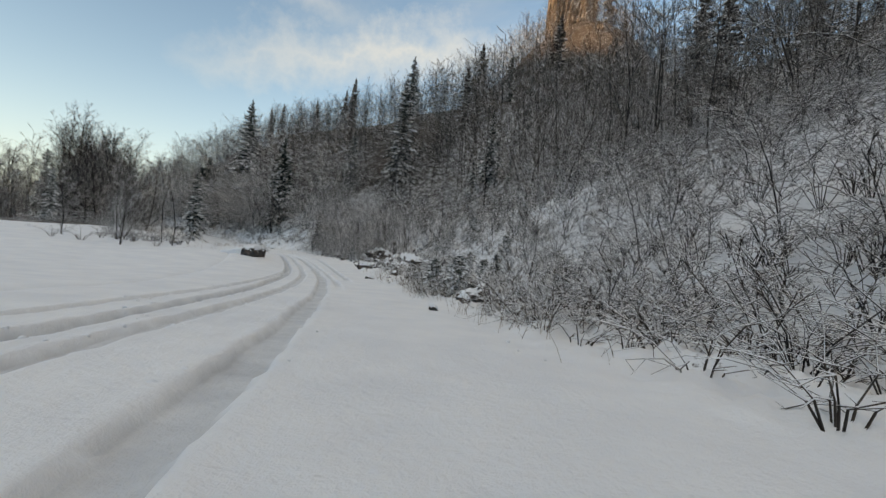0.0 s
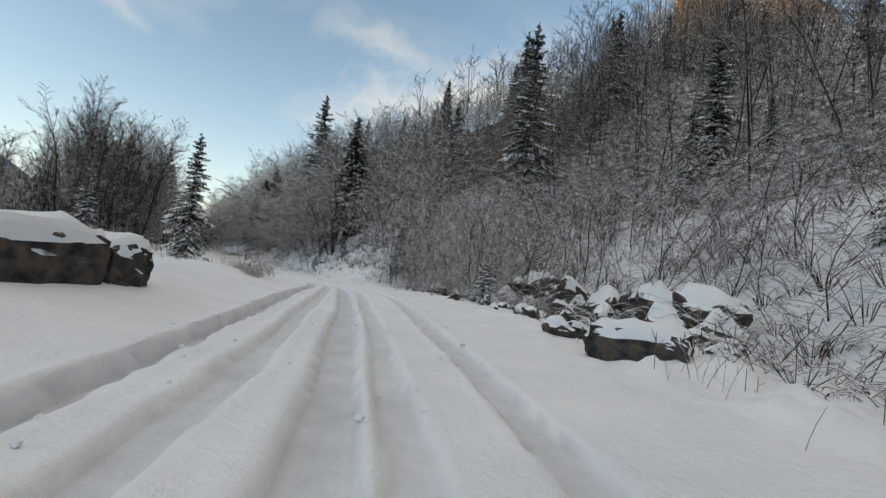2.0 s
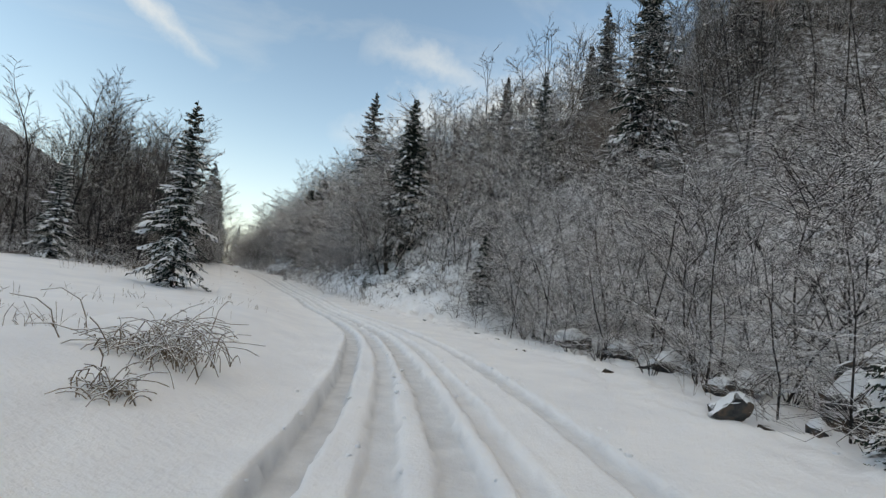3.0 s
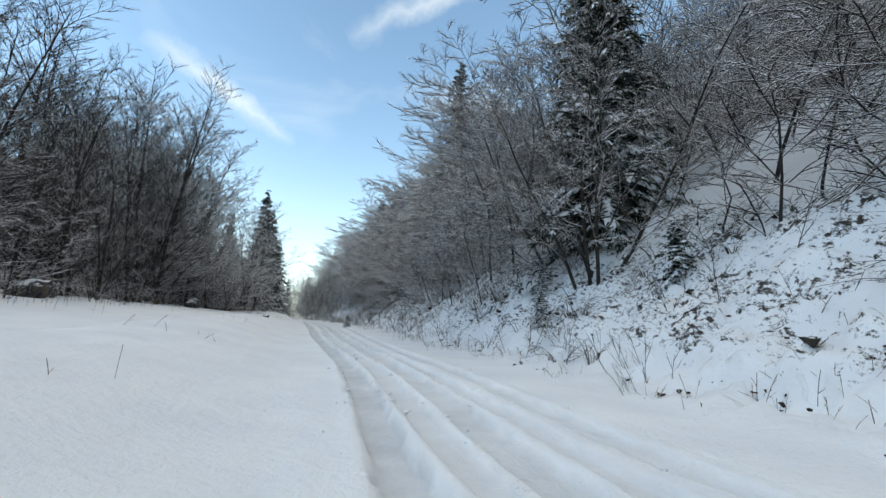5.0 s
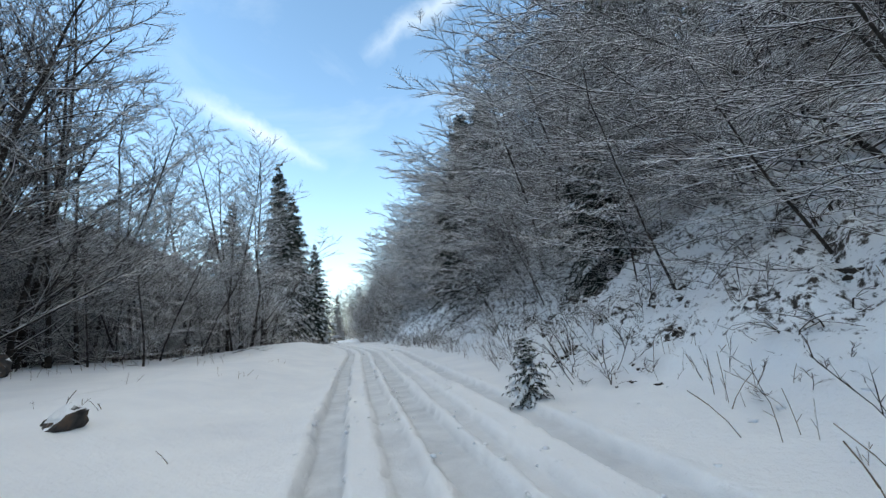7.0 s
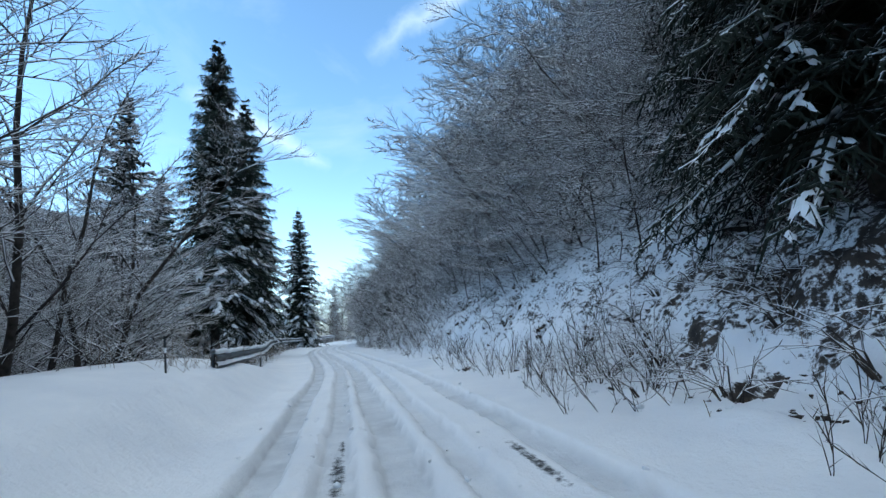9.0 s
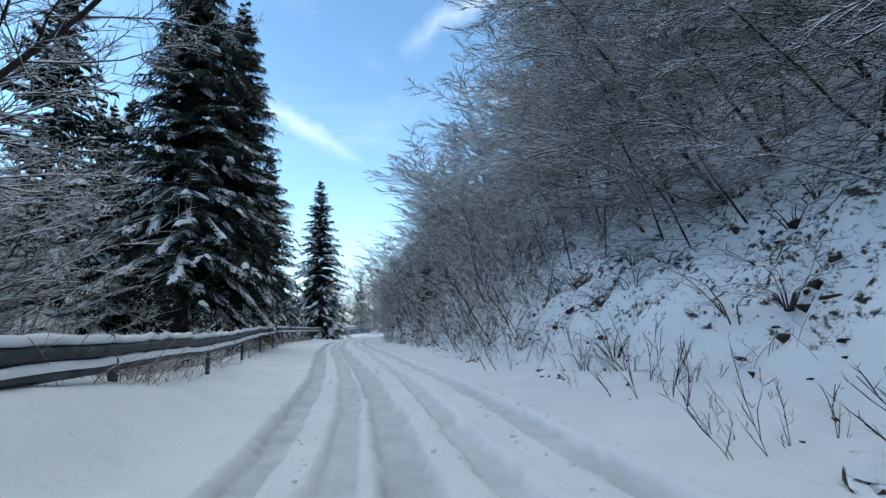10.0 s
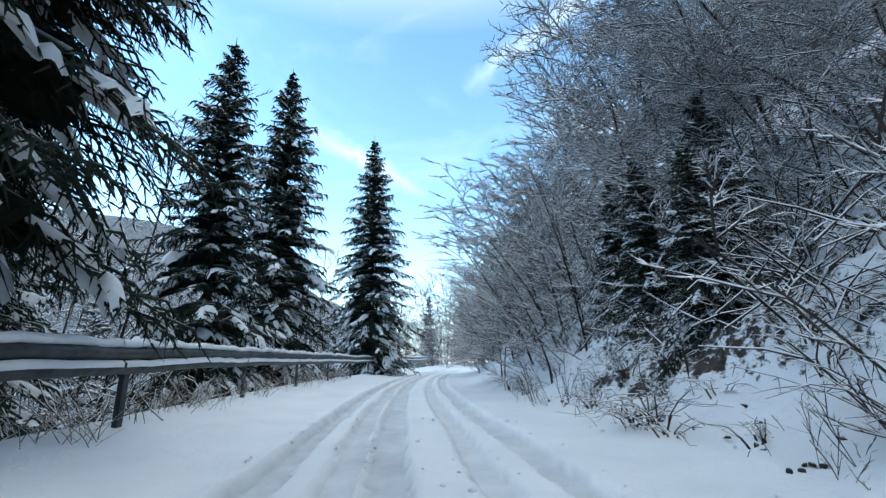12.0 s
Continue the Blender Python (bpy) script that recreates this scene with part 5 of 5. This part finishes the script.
# ---- dry stems, clods and the small litter of the bank ----
def dry_stems():
    rg = np.random.RandomState(8)
    segs = []
    def tuft(s, d, count, tall, spread, bow=0.25):
        for _ in range(count):
            x, y = at(s + rg.normal(0, spread), d + rg.normal(0, spread))
            x, y = float(x), float(y)
            h, a = tall * (0.5 + 0.8 * rg.rand()), rg.rand() * 6.28
            p = np.array((x, y, height(x, y) - 0.03))
            lean = np.array((math.cos(a), math.sin(a), 0)) * bow * rg.rand()
            w = np.array((0, 0, 1.0)) + lean * 0.5
            r = 0.0026 + 0.0026 * rg.rand()
            for i in range(3):
                w = w + lean * 0.5
                q = p + w / np.linalg.norm(w) * h / 3
                segs.append((*p, *q, r, r * 0.8))
                if i and rg.rand() < 0.5:
                    segs.append((*p, *(p + (rg.normal(0, 0.5), rg.normal(0, 0.5), 0.6) * np.array(h * 0.3)), r * 0.8, r * 0.5))
                p = q
    for _ in range(420):                                   # along the foot of the bank
        s = rg.uniform(54, 128)
        tuft(s, float(np.interp(s, (54, 66, 80, 100, 128), (2.6, 2.1, 1.9, 2.5, 2.1))) + abs(rg.normal(0, 1.6)), rg.randint(1, 7), rg.uniform(0.15, 0.45), 0.16, 0.9)
    for _ in range(260):                                   # tufts up the bank
        tuft(rg.uniform(56, 126), 3.0 + 4.5 * rg.rand(), rg.randint(2, 6), rg.uniform(0.08, 0.28), 0.10, 1.4)
    for _ in range(70):                                    # over the meadow
        tuft(rg.uniform(26, 104), -rg.uniform(3.0, 9), rg.randint(1, 6), rg.uniform(0.1, 0.3), 0.25, 0.8)
    for _ in range(16):
        tuft(rg.uniform(28, 46), -rg.uniform(3.0, 7.5), rg.randint(4, 16), rg.uniform(0.15, 0.45), rg.uniform(0.1, 0.5), 0.9)
    for _ in range(120):                                   # the wood's edge
        tuft(rg.uniform(54, 106), -rg.uniform(7.5, 10.5), 5, 0.55, 0.4)
    for _ in range(150):                                   # under and behind the rail
        tuft(rg.uniform(103, 140), -rg.uniform(3.05, 4.2), 6, 0.55, 0.16, 1.2)
    for _ in range(90):                                    # among the stones
        s = rg.uniform(0, 50)
        tuft(s, float(np.interp(s, (0, 24, 30, 50), (2.2, 3.0, 4.2, 4.5))) + abs(rg.normal(0, 1.0)), 4, 0.5, 0.2, 0.5)
    return tagged(new("dry_stems", stick_mesh("dry_stems", segs, dry, 3, 1.6)), "dead grass and weed stems standing in the snow", "dry grass", kind="stuff")
dry_stems()

def tussock(x, y, wide, tall, seed):
    """A clump of long dead grass bowed over in all directions."""
    rg = np.random.RandomState(seed)
    segs = []
    for _ in range(int(230 * wide)):
        a = rg.rand() * 6.28 + 0.3 * rg.normal()
        out = np.array((math.cos(a), math.sin(a), 0))
        p = np.array((wide * 0.45 * rg.normal(), wide * 0.3 * rg.normal(), -0.05))
        w, L = out * rg.uniform(0.15, 0.6) + (0, 0, 1.0), tall * rg.uniform(0.35, 1.15)
        for j in range(5):
            q = p + w / np.linalg.norm(w) * L * 0.34
            segs.append((*p, *q, 0.006, 0.005))
            p = q
            w = w + out * 0.3 * rg.rand() - (0, 0, rg.uniform(0.15, 0.6)) + rg.normal(0, 0.22, 3)
    ob = thing("grass_tussock", x, y, height(x, y))
    part("grass", stick_mesh("grass", segs, dry, 3, 1.8), None, ob)
    tagged(ob.children[0], "bowed blades under snow", kind="stuff")
    return tagged(ob, "clump of bowed dead grass under snow on the meadow", "grass tussock", "tussocks on the meadow")
tussock(-15.2, 33.7, 0.75, 0.55, 1)
tussock(-14.4, 32.6, 0.28, 0.28, 2)

def clods():
    rg = np.random.RandomState(9)
    bm = bmesh.new()
    bmesh.ops.create_icosphere(bm, subdivisions=1, radius=1.0)
    ball = np.array([v.co[:] for v in bm.verts])
    tri = np.array([[v.index for v in f.verts] for f in bm.faces])
    bm.free()
    cos, fs = [], []
    heart = [(rg.uniform(54, 128), 2.5 + abs(rg.normal(0, 2.8))) for _ in range(1100)] + [(rg.uniform(0, 54), 3.4 + abs(rg.normal(0, 3))) for _ in range(90)]
    spots = [(s + rg.normal(0, 0.13), d + rg.normal(0, 0.09)) for s, d in heart for _ in range(rg.randint(1, 5))]
    for i, (s, d) in enumerate(spots):
        x, y = map(float, at(s, d))
        r = 0.02 + (0.06 if d > 3.8 else 0.012) * rg.rand() ** 3
        p = ball * (1 + 0.45 * rg.normal(0, 1, (len(ball), 1))) * r * (1.7, 0.9, 0.6 + 0.6 * rg.rand())
        a = rg.rand() * 6.28
        c, sn = math.cos(a), math.sin(a)
        p = p @ np.array(((c, sn, 0), (-sn, c, 0), (0, 0, 1)))
        cos.append(p + (x, y, height(x, y) + 0.01))
        fs.append(tri + i * len(ball))
    me = mesh_from("clods", np.vstack(cos), np.vstack(fs))
    me.materials.append(clod)
    return tagged(new("clods", me), "dark clods, stones and dead leaves showing through the snowy bank", "clods", kind="stuff")
clods()

def snow_clumps():
    """Crumbs of snow thrown up along the wheel tracks and rolled down the bank."""
    rg = np.random.RandomState(33)
    bm = bmesh.new()
    bmesh.ops.create_icosphere(bm, subdivisions=1, radius=1.0)
    ball = np.array([v.co[:] for v in bm.verts])
    tri = np.array([[v.index for v in f.verts] for f in bm.faces])
    bm.free()
    spots = []
    for k, (ks, kd, wide, deep, since) in enumerate(TRACKS):
        for _ in range(420):
            s = rg.uniform(max(since + 3, -2), 126)
            sm = sum(np.interp(s + o, ks, kd) for o in (-6, -3, 0, 3, 6)) / 5
            spots.append((s, float(sm) + rg.choice((-1, 1)) * wide * (1.2 + 0.5 * abs(rg.normal())), 0.010 + 0.022 * rg.rand() ** 2))
    for _ in range(450):
        s = rg.uniform(0, 126)
        spots.append((s, float(np.interp(s, (0, 17, 29, 50, 55, 70, 80, 100, 122), (2.0, 2.9, 4.0, 4.2, 2.5, 1.9, 1.8, 2.5, 2.0))) + 0.7 * abs(rg.normal()), 0.012 + 0.04 * rg.rand() ** 3))
    at_x, at_y = at(np.array([p[0] for p in spots]), np.array([p[1] for p in spots]))
    z = land(at_x, at_y)
    cos = [ball * (1 + 0.25 * rg.normal(0, 1, (len(ball), 1))) * r * (1.2, 1.0, 0.8) + (at_x[i], at_y[i], z[i] + 0.012) for i, (_, _, r) in enumerate(spots)]
    me = mesh_from("snow_clumps", np.vstack(cos), np.vstack([tri + i * len(ball) for i in range(len(spots))]))
    me.materials.append(snow)
    return tagged(new("snow_clumps", me), "crumbs of snow scattered along the wheel tracks", "snow clumps", kind="stuff")
snow_clumps()

# ---- the crag above the woods ----
def crag():
    u, v = np.meshgrid(np.linspace(0, 1, 90), np.linspace(0, 1, 60), indexing="ij")
    az = np.radians(-11.8 - 6.5 * u)
    ledge = 4.0 * np.round(v * 9 + 0.6 * fbm(u * 90, v * 10, 9, 2.0)) / 9
    dist = 150 - 10 * np.exp(-(u / 0.10) ** 2) * (-1) + 9 * fbm(u * 90, v * 40, 11, 3.0) * 0.6 + ledge * 3 + 2.0 * fbm(u * 90, v * 60, 3.0, 1.0)
    x, y = -np.sin(az) * dist, 5 + np.cos(az) * dist
    z = 64 + v * (76 + 8 * fbm(u * 40, u * 0, 6, 1.0))
    ob = sheet("crag", x, y, z, stone_warm)
    return tagged(ob, "bare rock crag catching the low sun above the woods", "crag")
crag()
